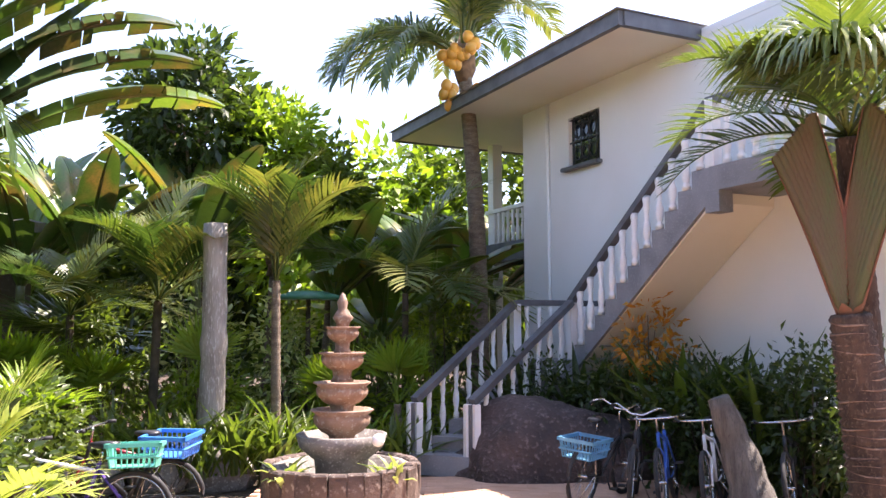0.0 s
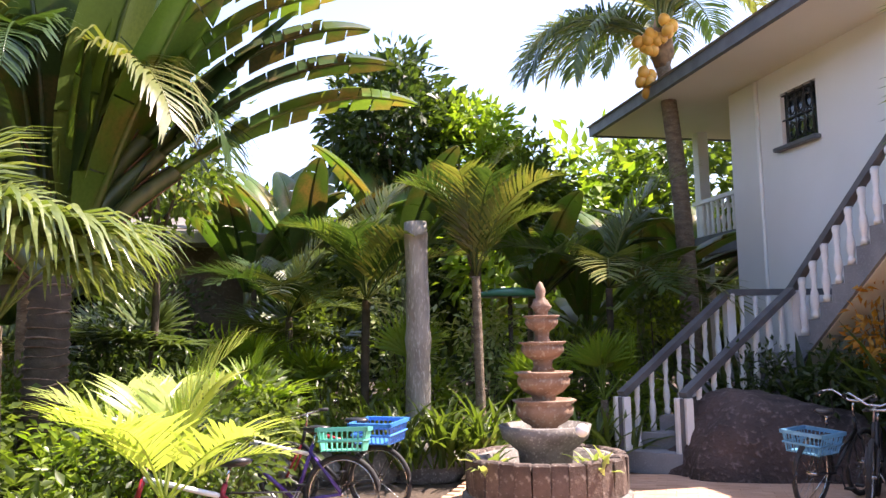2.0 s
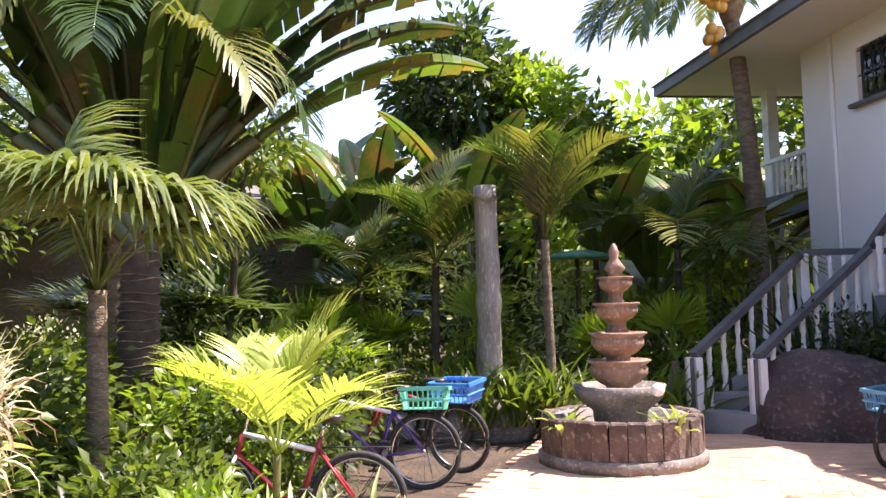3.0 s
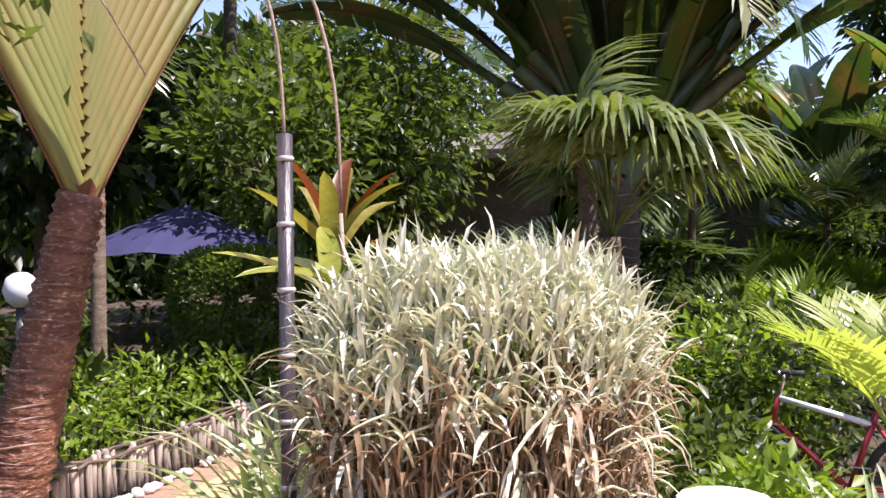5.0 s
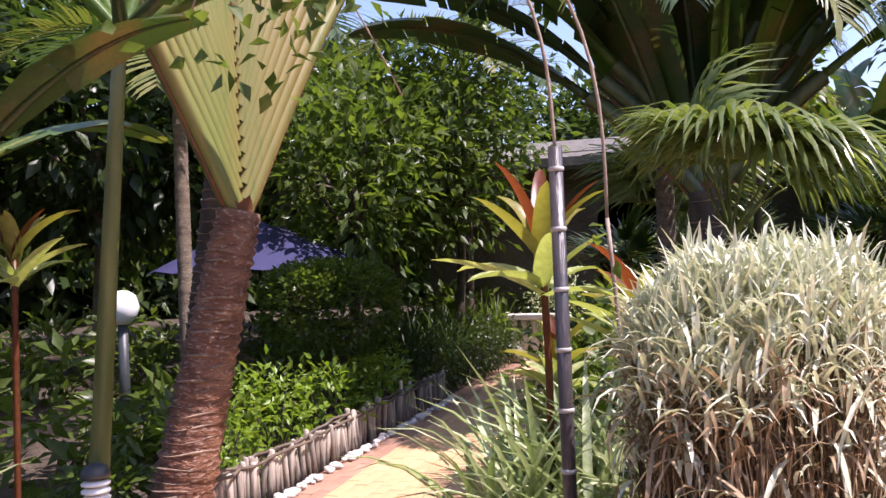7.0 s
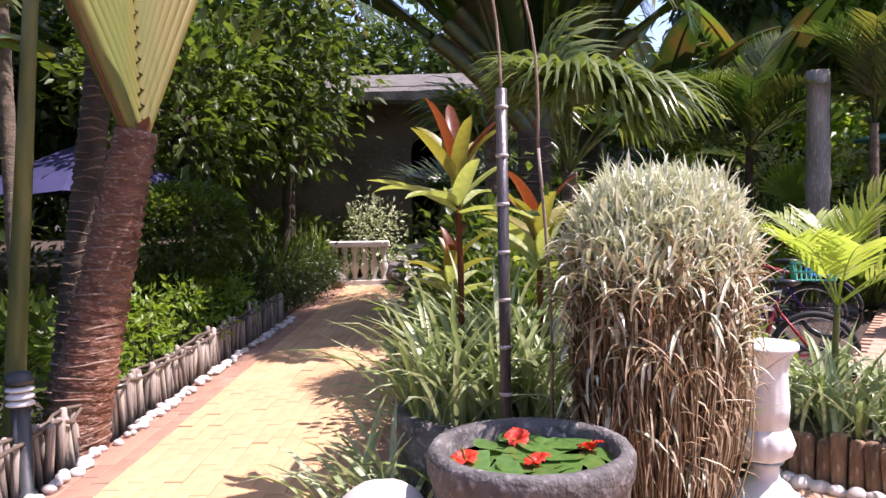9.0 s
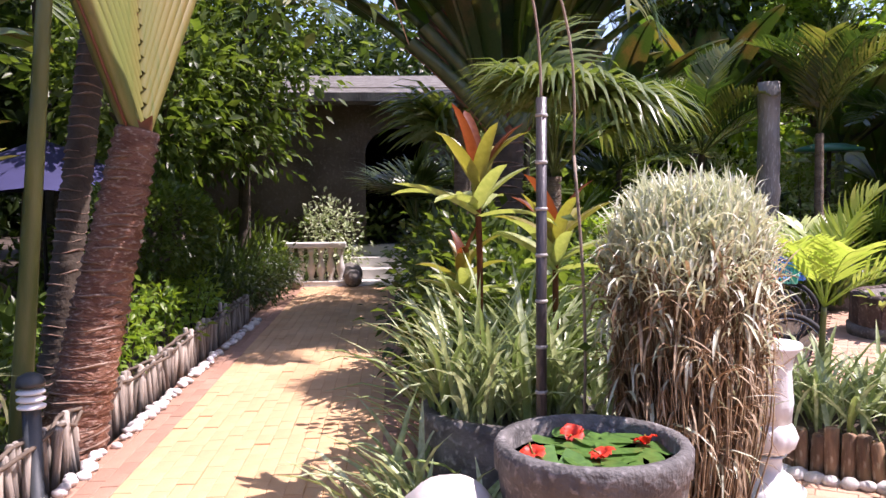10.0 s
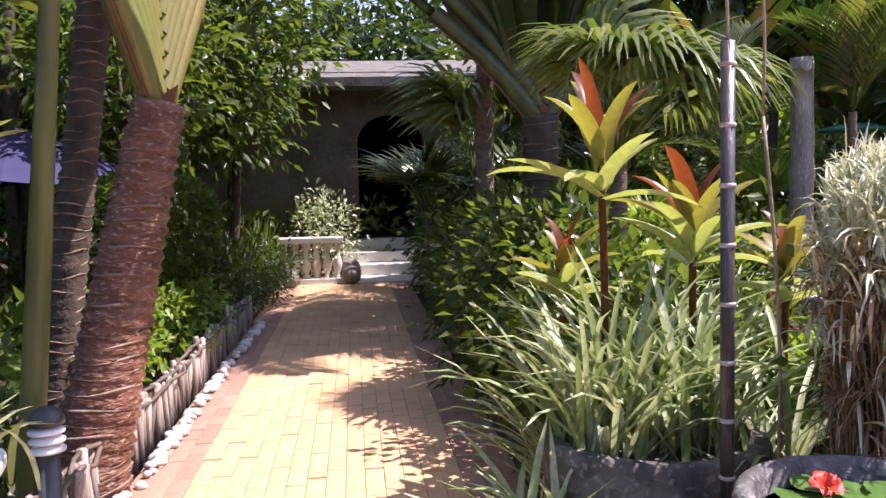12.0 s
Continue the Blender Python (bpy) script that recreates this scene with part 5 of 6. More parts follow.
travellers(3.66, 6.20, 0, (-0.20, -0.05, 1.55), (0.85, -0.5), 0.17, 0.12, 10, 1.20, "traveller's palm with brown old stalks beside the parked bicycles", 0, None, 0.32, M_stalk_brown, M_brown_sheath, 0.62)
crown_palm = palm("fan_palm", 3.86, 6.62, 2.75, (-0.30, -0.34), FAN, 20, "palm with drooping leaves beside the bicycles", M_brown_sheath, 0.10, 0.08, (-0.65, 0.9), turn=0.9, scale=0.95)
for i in range(14):
    m = Matrix.Translation((-0.30, -0.34, 2.75)) @ Matrix.Rotation(0.6 + i * 2.4, 4, "Z") @ Matrix.Rotation(0.25 - 0.08 * i, 4, "Y") @ Matrix.Scale(1.0, 4)
    part("frond", SMALL[i % 3], None, crown_palm, m=m)

# banana plants


def banana(x, y, h, n, label, meshes, seed=0, r=0.07, scale=1.0, lean=(0, 0), el=(0.5, 1.3)):
    th = thing("banana_plant", pose(x, y, 0), label, "banana plant", "banana plants")
    b = Buf()
    tube(b, stem_line((0, 0, -0.05), (lean[0], lean[1], h)), np.linspace(r, r * 0.6, 10), 10)
    part("stem", b, M_stem_green, th)
    for i in range(n):
        e = el[0] + (el[1] - el[0]) * ((i * 0.618) % 1)
        m = Matrix.Translation((lean[0], lean[1], h - 0.1)) @ Matrix.Rotation(seed + i * 2.4, 4, "Z") @ Matrix.Rotation(1.0 - e, 4, "Y") @ Matrix.Scale(scale, 4)
        part("leaf", meshes[i % len(meshes)], None, th, m=m)
    return th


BAN = [paddle(0.3, 1.5, 0.42, 1.0, 0.8, 0.15, s).mesh("banana_leaf", mt) for s, mt in ((8, M_banana), (9, M_banana), (10, M_banana_dark))]
banana(-4.0, 1.32, 2.5, 6, "banana plant with a pale green stem beside the lamp", BAN, 1, 0.05, 1.0, (0.22, 0.12))
banana(-3.95, 0.85, 1.9, 5, "leafy banana plant near the path", BAN, 2, 0.06, 0.7)
banana(-3.95, 11.2, 2.2, 7, "banana plant with upright pale leaves", BAN, 0.5, 0.08, 1.2, (0, 0), (0.9, 1.45))
banana(0.4, 14.2, 1.8, 8, "banana plant with glossy leaves behind the palm", BAN, 1.5, 0.09, 1.3)
banana(-0.3, 13.2, 1.4, 8, "dark leaved banana plant beside the house", BAN, 2.5, 0.09, 1.2)
banana(1.4, 14.8, 2.0, 7, "banana plant under the balcony", BAN, 0.9, 0.09, 1.3)
banana(-4.9, 11.4, 2.1, 8, "banana plant before the old wall", BAN, 0.2, 0.09, 1.3, (0, 0), (0.8, 1.45))
banana(-2.7, 11.8, 2.3, 7, "tall banana plant with upright broad leaves", BAN, 0.7, 0.09, 1.25, (0, 0), (0.9, 1.5))
banana(-0.9, 12.3, 1.9, 8, "banana plant with glossy torn leaves", BAN, 1.9, 0.09, 1.2, (0, 0), (0.5, 1.4))


# ---- shrubs, hedges and trees ----
def shrub(name, x, y, z, r, h, mat, n, size, label, category="shrub", group="", shell=0.3, aspect=0.45):
    th = thing(name, pose(x, y, z), label, category, group)
    b = Buf()
    for i in range(7):
        a = i * 0.9
        tube(b, stem_line((0.03 * math.cos(a), 0.03 * math.sin(a), -0.04), (r * 0.6 * math.cos(a), r * 0.6 * math.sin(a), h * (0.5 + 0.35 * (i % 3) / 2)), (0, 0, 0.05)), np.linspace(0.012, 0.004, 10), 5)
    part("branching", b, M_bark_dark, th)
    b = Buf()
    crown(b, (0, 0, h * 0.55), (r, r, h * 0.5), max(8, n // 14), 14, size, shell, 0.5, aspect)
    part("foliage", b, mat, th)
    return th


G1 = "bright green leafy shrub behind the stake fence"
for u, q, r, h in ((3.0, -3.08, 0.20, 0.36), (3.6, -3.1, 0.22, 0.40), (4.5, -3.0, 0.28, 0.62), (5.2, -3.0, 0.30, 0.66), (6.0, -2.95, 0.28, 0.55), (6.9, -2.9, 0.30, 0.60), (7.4, -3.1, 0.32, 0.62), (2.4, -3.05, 0.25, 0.35)):
    x, y = on_path(u, q)
    shrub("shrub", x, y, 0, r * 0.9, h, M_leaf if r < 0.26 else M_leaf_lime, 560, 0.068, G1, group="fence shrubs", shell=0.15)
for u, q, r, h in ((3.5, -0.52, 0.36, 0.90), (4.1, -0.55, 0.40, 1.02), (4.8, -0.55, 0.40, 1.0), (5.7, -0.5, 0.40, 1.0), (6.6, -0.5, 0.42, 1.0), (7.6, -0.45, 0.45, 1.0), (8.6, -0.45, 0.45, 0.95)):
    x, y = on_path(u, q)
    shrub("hedge_shrub", x, y, 0, r, h, M_leaf, 1700, 0.075, "dense broad-leaved hedge shrub beside the path", "hedge", "path hedge", 0.5, 0.6)
for x, y, r, h, mt, lb in ((-1.85, 4.05, 0.36, 0.55, M_leaf, "leafy green shrub beside the bicycles"), (-1.9, 5.2, 0.45, 0.95, M_leaf_dark, "dark leafy shrub beside the bicycles"), (-2.3, 5.9, 0.5, 0.9, M_leaf, "leafy shrub at the yard edge"),
                           (-1.30, 3.75, 0.28, 0.42, M_leaf_lime, "yellow-green leafy shrub by the planter"), (-2.2, 5.1, 0.45, 0.85, M_leaf_lime, "yellow-green shrub beside the fan palm"), (-2.9, 3.9, 0.5, 1.0, M_leaf_dark, "dark shrub behind the cordylines"),
                           (-3.2, 6.4, 0.5, 0.9, M_leaf, "leafy shrub in the bed"), (-2.6, 7.2, 0.5, 0.9, M_leaf, "leafy shrub at the yard edge"), (-0.15, 2.75, 0.22, 0.40, M_leaf_lime, "small shrub in a low bowl")):
    shrub("shrub", x, y, 0, r, h, mt, 1500, 0.08, lb, shell=0.4)
bowl = thing("low_bowl", pose(-0.15, 2.75, 0), "low white concrete bowl planter", "planter")
b = Buf()
lathe(b, [(0.16, -0.01), (0.22, 0.10), (0.26, 0.20), (0.27, 0.22), (0.23, 0.22), (0.21, 0.16), (0, 0.16)], 28)
part("shell", b, M_white, bowl)

# sunlit planting behind the back bed
for k, (x, y, h, r) in enumerate(((-3.9, 9.9, 0.9, 0.42), (-3.2, 10.3, 1.7, 0.40), (-2.1, 10.4, 0.95, 0.42), (-1.3, 10.9, 1.75, 0.36), (-0.6, 10.3, 0.85, 0.40), (-0.1, 11.0, 1.35, 0.38), (0.45, 10.4, 0.8, 0.36), (-2.6, 11.4, 2.2, 0.45), (-4.8, 10.6, 1.3, 0.55), (0.7, 11.6, 1.9, 0.36))):
    shrub("shrub", x, y, 0, r, h, (M_leaf_lime, M_leaf, M_leaf_lime, M_cord_cream)[k % 4], 760, 0.11, "sunlit leafy shrub in the back bed", group="back bed shrubs")
for x, y, h, tn in ((-2.95, 9.35, 0.55, 0.3), (-1.95, 9.75, 0.80, 1.4), (-0.65, 9.95, 0.45, 2.2), (-3.7, 9.3, 0.70, 0.9), (0.2, 9.85, 0.62, 3.0)):
    palm("low_fan_palm", x, y, h, (0.0, 0.0), FANL, 9, "lime green fan palm in the back bed", M_bark, 0.045, 0.04, (0.25, 1.45), group="low fan palms", turn=tn, scale=0.85)

# clipped dome hedge
dome = thing("clipped_hedge", pose(-6.35, 4.35, 0), "round clipped green hedge with a lime sunlit top", "hedge")
b = Buf()
for i in range(5):
    tube(b, stem_line((0, 0, -0.05), (0.25 * math.cos(i * 1.26), 0.25 * math.sin(i * 1.26), 0.8)), 0.025, 6)
part("trunk", b, M_bark_dark, dome)
b = Buf()
n = 5200
p = norm(rng.normal(size=(n, 3)))
p = np.sign(p) * np.abs(p) ** 0.7
p = p * (0.86 + 0.16 * rng.random((n, 1))) * np.array((0.56, 0.56, 0.42)) + np.array((0, 0, 1.0))
leaves(b, p, p - np.array((0, 0, 1.0)) + rng.normal(size=p.shape) * 0.25, 0.06, 0.04)
part("foliage", b, M_leaf, dome)


def tree(x, y, h, r, label, mat, leaf=0.12, clumps=120, per=26, trunk=0.10, z=None, bark=M_bark, flat=0.85, shell=0.35, kind=""):
    th = thing("tree", pose(x, y, 0), label, "tree", kind=kind)
    b = Buf()
    cz = h - r * flat
    tube(b, stem_line((0, 0, -0.1), (0.1, 0.05, cz), (0.08, 0.05, 0), 12), np.linspace(trunk, trunk * 0.55, 12), 9)
    for i in range(9):
        a = i * 2.4
        z0 = cz * (0.55 + 0.4 * (i / 9))
        tube(b, stem_line((0.06, 0.03, z0), (r * 0.7 * math.cos(a), r * 0.7 * math.sin(a), cz + r * flat * (0.5 * math.sin(i * 1.7))), (0, 0, 0.15)), np.linspace(trunk * 0.4, 0.012, 10), 6)
    part("trunk", b, bark, th)
    b = Buf()
    crown(b, (0, 0, cz), (r, r, r * flat), clumps, per, leaf, shell, 0.36)
    part("crown", b, mat, th)
    return th


tree(-3.15, 12.8, 5.7, 0.95, "broad-leaved tree with dark glossy foliage", M_leaf_dark, 0.19, 150, 26, 0.11, flat=1.15, shell=0.25)
tree(-2.15, 13.3, 5.0, 0.85, "broad-leaved tree with sunlit lime foliage", M_leaf_lime, 0.19, 120, 24, 0.10, flat=1.1, shell=0.25)
tree(-1.35, 13.6, 4.3, 0.75, "small leafy tree before the house", M_leaf, 0.18, 95, 24, 0.08, flat=1.1, shell=0.25)
for x, y, h, r, mt in ((-8.6, 19.5, 4.6, 1.8, M_leaf), (-4.9, 19.5, 4.6, 1.9, M_leaf_dark), (-11.5, 17.5, 5.8, 2.2, M_leaf_dark), (-1.5, 19.0, 5.2, 2.4, M_leaf_lime), (1.5, 20.0, 5.8, 2.4, M_leaf),
                       (-15.0, 15.5, 6.2, 2.6, M_leaf_dark), (-17.5, 11.5, 6.5, 2.8, M_leaf_dark), (-18.0, 7.0, 6.8, 2.8, M_leaf), (-17.5, 3.0, 7.0, 3.0, M_leaf_dark), (-16.5, -1.5, 7.0, 3.0, M_leaf_dark),
                       (-13.0, 8.6, 5.2, 1.9, M_leaf_dark), (-12.4, 4.6, 5.4, 1.9, M_leaf_dark), (-11.0, 0.6, 5.6, 2.0, M_leaf_dark)):
    tree(x, y, h, r, "dense leafy tree at the garden's far edge", mt, 0.30, 210, 26, 0.14)
for x, y, h, r, mt in ((-7.9, 7.4, 4.6, 1.25, M_leaf), (-8.3, 6.6, 3.9, 1.1, M_leaf), (-9.8, 7.9, 4.9, 1.4, M_leaf), (-7.6, 5.5, 3.6, 0.95, M_leaf)):
    tree(x, y, h, r, "slim garden tree with airy foliage", mt, 0.15, 100, 24, 0.07, flat=1.2, bark=M_bark_dark, shell=0.2)
for u, q, h, r in ((9.2, 0.35, 4.3, 0.95), (11.0, -3.3, 4.1, 1.1)):
    x, y = on_path(u, q)
    tree(x, y, h, r, "slim tree whose airy crown shades the path", M_leaf, 0.12, 95, 24, 0.05, flat=0.95, bark=M_bark_dark, shell=0.2)
palm("tall_palm", -8.5, 8.3, 4.2, (0.1, 0), SMALL, 14, "tall slim palm beyond the path", M_bark_dark, 0.08, 0.06, (-0.3, 1.0), scale=1.4)
palm("tall_palm", -10.5, 6.6, 5.0, (0.1, 0), SMALL, 14, "tall slim palm against the sky", M_bark_dark, 0.11, 0.09, (-0.3, 1.0), scale=1.5)
palm("tall_palm", -7.6, 3.6, 3.4, (0.0, 0), SMALL, 13, "feathery palm behind the clipped hedge", M_bark, 0.07, 0.06, (-0.4, 1.0), scale=1.2)

# bleached trunk standing in the back bed
b = Buf()
pts = stem_line((0, 0, -0.05), (0.02, 0, 2.50), (0.02, 0, 0), 18)
tube(b, pts, np.linspace(0.140, 0.118, 18) + 0.006 * rng.normal(size=18), 14)
trunk = tagged(part("bleached_trunk", b, M_trunk_grey), "bare bleached grey tree trunk standing upright", "tree trunk")
trunk.matrix_basis = pose(-1.58, 8.88, 0)
M_driftwood = surface("grey_driftwood", (0.10, 0.088, 0.075), (0.20, 0.18, 0.155), 6, 0.9, 0.9, c3=(0.06, 0.05, 0.042), stretch=(3, 3, 0.4), dist=0.02)
# driftwood stump near the bicycles
b = Buf()
tube(b, stem_line((0, 0, -0.02), (-0.25, 0.1, 0.95), (0.03, 0.02, 0), 14), np.linspace(0.19, 0.08, 14) * (1 + 0.04 * rng.normal(size=14)), 10)
stump = tagged(part("driftwood_stump", b, M_driftwood), "weathered grey driftwood stump", "stump")
stump.matrix_basis = pose(3.05, 6.75, 0)

# rough stones and strap plants along the back of the yard
for k, (x, y, r) in enumerate(((-2.4, 8.35, 0.22), (-1.95, 8.55, 0.28), (-1.45, 8.75, 0.36), (-0.75, 8.95, 0.22), (-0.35, 9.0, 0.18), (0.05, 9.1, 0.2), (-2.8, 8.1, 0.2))):
    boulder("edging_rock", (x, y, 0.08), (r, r * 0.7, r * 0.75), M_stonepot, "rough grey rock edging the back bed", k * 3.1, 0.2, "rock")
for k in range(17):
    x = -3.9 + k * 0.27 + 0.05 * rng.normal()
    y = 8.9 + 0.25 * (k % 3) + 0.10 * (x + 2)
    strap_plant("strap_plant", x, y, 0, 44, 0.75, 0.045, "glossy green strap-leaved plant in the back bed", (M_leaf, M_palm, M_leaf_lime)[k % 3], 0.07, group="back bed plants")
for x, y in ((-1.95, 8.55), (-1.55, 8.45), (-1.25, 8.6), (-2.35, 8.45), (-0.85, 8.75)):
    strap_plant("strap_plant", x, y, 0.1, 46, 0.85, 0.05, "glossy green strap-leaved plant in the back bed", M_leaf, 0.08, group="back bed plants")
# most use the dark leaf colour to deepen the shade under the stairs
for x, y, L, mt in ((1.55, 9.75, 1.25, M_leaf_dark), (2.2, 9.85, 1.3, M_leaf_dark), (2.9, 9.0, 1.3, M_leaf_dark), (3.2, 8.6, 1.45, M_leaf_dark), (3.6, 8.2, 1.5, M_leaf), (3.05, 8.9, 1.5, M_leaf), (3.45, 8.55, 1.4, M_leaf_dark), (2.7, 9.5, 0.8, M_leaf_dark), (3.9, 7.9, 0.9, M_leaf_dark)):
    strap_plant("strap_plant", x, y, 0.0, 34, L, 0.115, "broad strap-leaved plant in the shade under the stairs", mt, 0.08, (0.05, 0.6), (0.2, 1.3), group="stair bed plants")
# shrubs added to darken the stair bed; leaf colour stands in for shade
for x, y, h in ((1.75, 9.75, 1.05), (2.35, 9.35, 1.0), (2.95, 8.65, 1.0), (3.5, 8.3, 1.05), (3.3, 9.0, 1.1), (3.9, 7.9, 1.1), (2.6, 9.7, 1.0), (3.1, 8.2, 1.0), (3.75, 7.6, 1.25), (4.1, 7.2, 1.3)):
    shrub("shrub", x, y, 0, 0.38, h, M_leaf_dark, 1000, 0.08, "shrub under the stairs, the shade put into its dark leaf colour", group="stair bed shrubs")
shrub("shrub", 2.88, 9.55, 0.9, 0.28, 0.8, M_orange_leaf, 420, 0.10, "orange-leaved shrub glowing under the stairs")
strap_plant("fountain_plant", -0.42, 7.15, 0.22, 24, 0.34, 0.06, "pale leafy plant in the fountain ring", M_cord_cream, 0.05)
strap_plant("fountain_plant", 0.38, 7.2, 0.22, 24, 0.32, 0.06, "pale leafy plant in the fountain ring", M_cord_cream, 0.05)
boulder("white_ball", (0.28, 7.12, 0.60), (0.05, 0.05, 0.05), M_white, "small white ball on the fountain basin", 1, 0.02, "ornament")

# white pots near the path start
for x, y, h, r in ((-3.32, 0.50, 0.66, 0.18),):
    pt = thing("white_pot", pose(x, y, 0), "large white urn-shaped pot with a striped plant", "pot")
    b = Buf()
    lathe(b, [(0.13, 0), (0.14, 0.05), (0.10, 0.09), (r * 0.8, 0.25), (r * 0.95, 0.42), (r * 0.85, 0.55), (r * 0.95, 0.60), (r * 1.08, 0.64), (r * 1.08, h), (r * 0.9, h), (r * 0.85, h - 0.06), (0, h - 0.06)], 32)
    part("body", b, M_white, pt)
    strap_plant("spider_plant", x, y, h - 0.07, 40, 0.34, 0.022, STR + " in a white pot", M_stripe, group="striped plants")

# green-topped bird table behind the fountain
bt = thing("bird_table", pose(-1.0, 10.9, 0), "flat green roof on a thin post among plants", "bird table")
b = Buf()
lathe(b, [(0.42, 1.80), (0.42, 1.84), (0.2, 1.90), (0, 1.91)], 24)
part("top", b, paint("green_top", (0.03, 0.16, 0.10)), bt)
b = Buf()
tube(b, [(0, 0, -0.05), (0, 0, 1.80)], 0.03, 8)
part("post", b, M_bark_dark, bt)

# navy parasol
par = thing("parasol", pose(-8.1, 4.72, 0) @ Matrix.Diagonal((0.82, 0.82, 0.92, 1)), "open navy blue canvas parasol on a dark pole", "parasol")
b = Buf()
tube(b, [(0, 0, -0.05), (0, 0, 2.08)], 0.025, 8)
part("pole", b, M_metal_dark, par)
for k in range(8):
    a0, a1 = k * math.pi / 4, (k + 1) * math.pi / 4
    b = Buf()
    rows = []
    for i in range(5):
        f = i / 4
        for a in np.linspace(a0, a1, 4):
            sag = 0.04 * math.sin(math.pi * (a - a0) / (a1 - a0)) * f
            rows.append((1.45 * f * math.cos(a), 1.45 * f * math.sin(a), 2.06 - 0.55 * f ** 1.1 - sag))
    b.add(rows, [(i * 4 + j, i * 4 + j + 1, i * 4 + j + 5, i * 4 + j + 4) for i in range(4) for j in range(3)])
    part("canopy_panel", b, M_navy, par)
    b = Buf()
    tube(b, [(0, 0, 2.03), (1.45 * math.cos(a0), 1.45 * math.sin(a0), 1.49)], 0.008, 5)
    part("rib", b, M_metal_dark, par)

# ---- end of the path: balustrade, steps, arched doorway ----
EM = Matrix(((PQ[0], PU[0], 0, 0), (PQ[1], PU[1], 0, 0), (0, 0, 1, 0), (0, 0, 0, 1)))
bal = thing("balustrade", EM, "white stone garden balustrade with turned balusters", "balustrade")


def eslab(name, mat, q0, q1, u0, u1, z0, z1, parent=None, ch=0.0, label=""):
    b = Buf()
    box(b, ((q0 + q1) / 2, (u0 + u1) / 2, (z0 + z1) / 2), (q1 - q0, u1 - u0, z1 - z0), ch)
    ob = part(name, b, mat, parent, label, smooth=False)
    if parent is None:
        ob.matrix_basis = EM
    return ob


eslab("top_rail", M_slab, -2.62, -1.76, 11.22, 11.40, 0.54, 0.62, bal, 0.012)
eslab("plinth", M_slab, -2.62, -1.76, 11.22, 11.40, -0.02, 0.07, bal, 0.01)
GB = Buf()
lathe(GB, [(0.05, 0), (0.05, 0.03), (0.03, 0.05), (0.058, 0.14), (0.062, 0.19), (0.035, 0.30), (0.028, 0.37), (0.045, 0.40), (0.045, 0.47)], 14)
GB = GB.mesh("garden_baluster", M_slab)
for k in range(6):
    part("baluster", GB, None, bal, m=pose(-2.54 + k * 0.14, 11.31, 0.07))
tagged(eslab("forecourt", M_slab, -2.6, 0.4, 11.2, 12.05, -0.06, 0.004), "pale concrete forecourt in full sun", "paving", kind="structure")
for k in range(3):
    tagged(eslab("entrance_step", M_slab, -1.75, -0.3, 12.05 + k * 0.28, 13.0, 0.005 + k * 0.16, 0.16 + k * 0.16, ch=0.01), "pale concrete entrance step", "step", "entrance steps")
for q, u, r in ((-1.66, 11.15, 0.13), (-1.70, 11.42, 0.17), (-2.45, 10.9, 0.12)):
    x, y = on_path(u, q)
    boulder("stone_ball", (x, y, r * 0.9), (r, r, r), M_stonepot, "round stone ball beside the balustrade", q * 3, 0.05, "ornament")
facade = thing("entrance_house", EM, "shaded brown garden building with a dark arched doorway", "house")
QA, WA, ZT, ZB = -1.02, 0.50, 2.36, 0.48
eslab("wall", M_oldwall, -4.2, QA - WA, 12.9, 13.15, -0.05, 3.0, facade)
eslab("wall", M_oldwall, QA + WA, 1.6, 12.9, 13.15, -0.05, 3.0, facade)
b = Buf()
aa = np.linspace(math.pi, 0, 15)
arc = [(QA + WA * math.cos(a), ZT - 0.42 + 0.42 * math.sin(a)) for a in aa]
rows = [(x, u, z) for u in (12.9, 13.15) for x, z in arc] + [(x, u, 3.0) for u in (12.9, 13.15) for x, z in arc]
f = []
for j in range(14):
    f += [(j, j + 1, 30 + j + 1, 30 + j), (15 + j + 1, 15 + j, 45 + j, 45 + j + 1), (j + 1, j, 15 + j, 15 + j + 1)]
b.add(rows, f)
part("arch", b, M_oldwall, facade, smooth=False)
# unseen room behind the arch, its darkness painted in as a near-black colour
eslab("room_floor", M_room_shade, QA - 2, QA + 2, 13.0, 17.0, 0.30, 0.46, facade)
eslab("room_wall", M_room_shade, QA - 2.1, QA + 2.1, 17.0, 17.2, 0, 3, facade)
eslab("room_wall", M_room_shade, QA - 2.2, QA - 2.0, 13.16, 17.0, 0, 3, facade)
eslab("room_wall", M_room_shade, QA + 2.0, QA + 2.2, 13.16, 17.0, 0, 3, facade)
b = Buf()
b.add([(-4.5, 12.3, 2.85), (1.9, 12.3, 2.85), (1.9, 15.2, 3.5), (-4.5, 15.2, 3.5), (-4.5, 18, 2.85), (1.9, 18, 2.85), (-4.5, 12.3, 2.72), (1.9, 12.3, 2.72), (-4.5, 18, 2.72), (1.9, 18, 2.72)],
      [(0, 1, 2, 3), (3, 2, 5, 4), (6, 7, 1, 0), (8, 9, 7, 6), (4, 5, 9, 8), (0, 3, 4, 8, 6), (1, 7, 9, 5, 2)])
part("roof", b, M_oldthatch, facade, smooth=False)
x, y = on_path(11.75, -2.0)
shrub("shrub", x, y, 0.0, 0.42, 1.15, M_stripe, 1300, 0.07, "pale variegated shrub behind the balustrade")
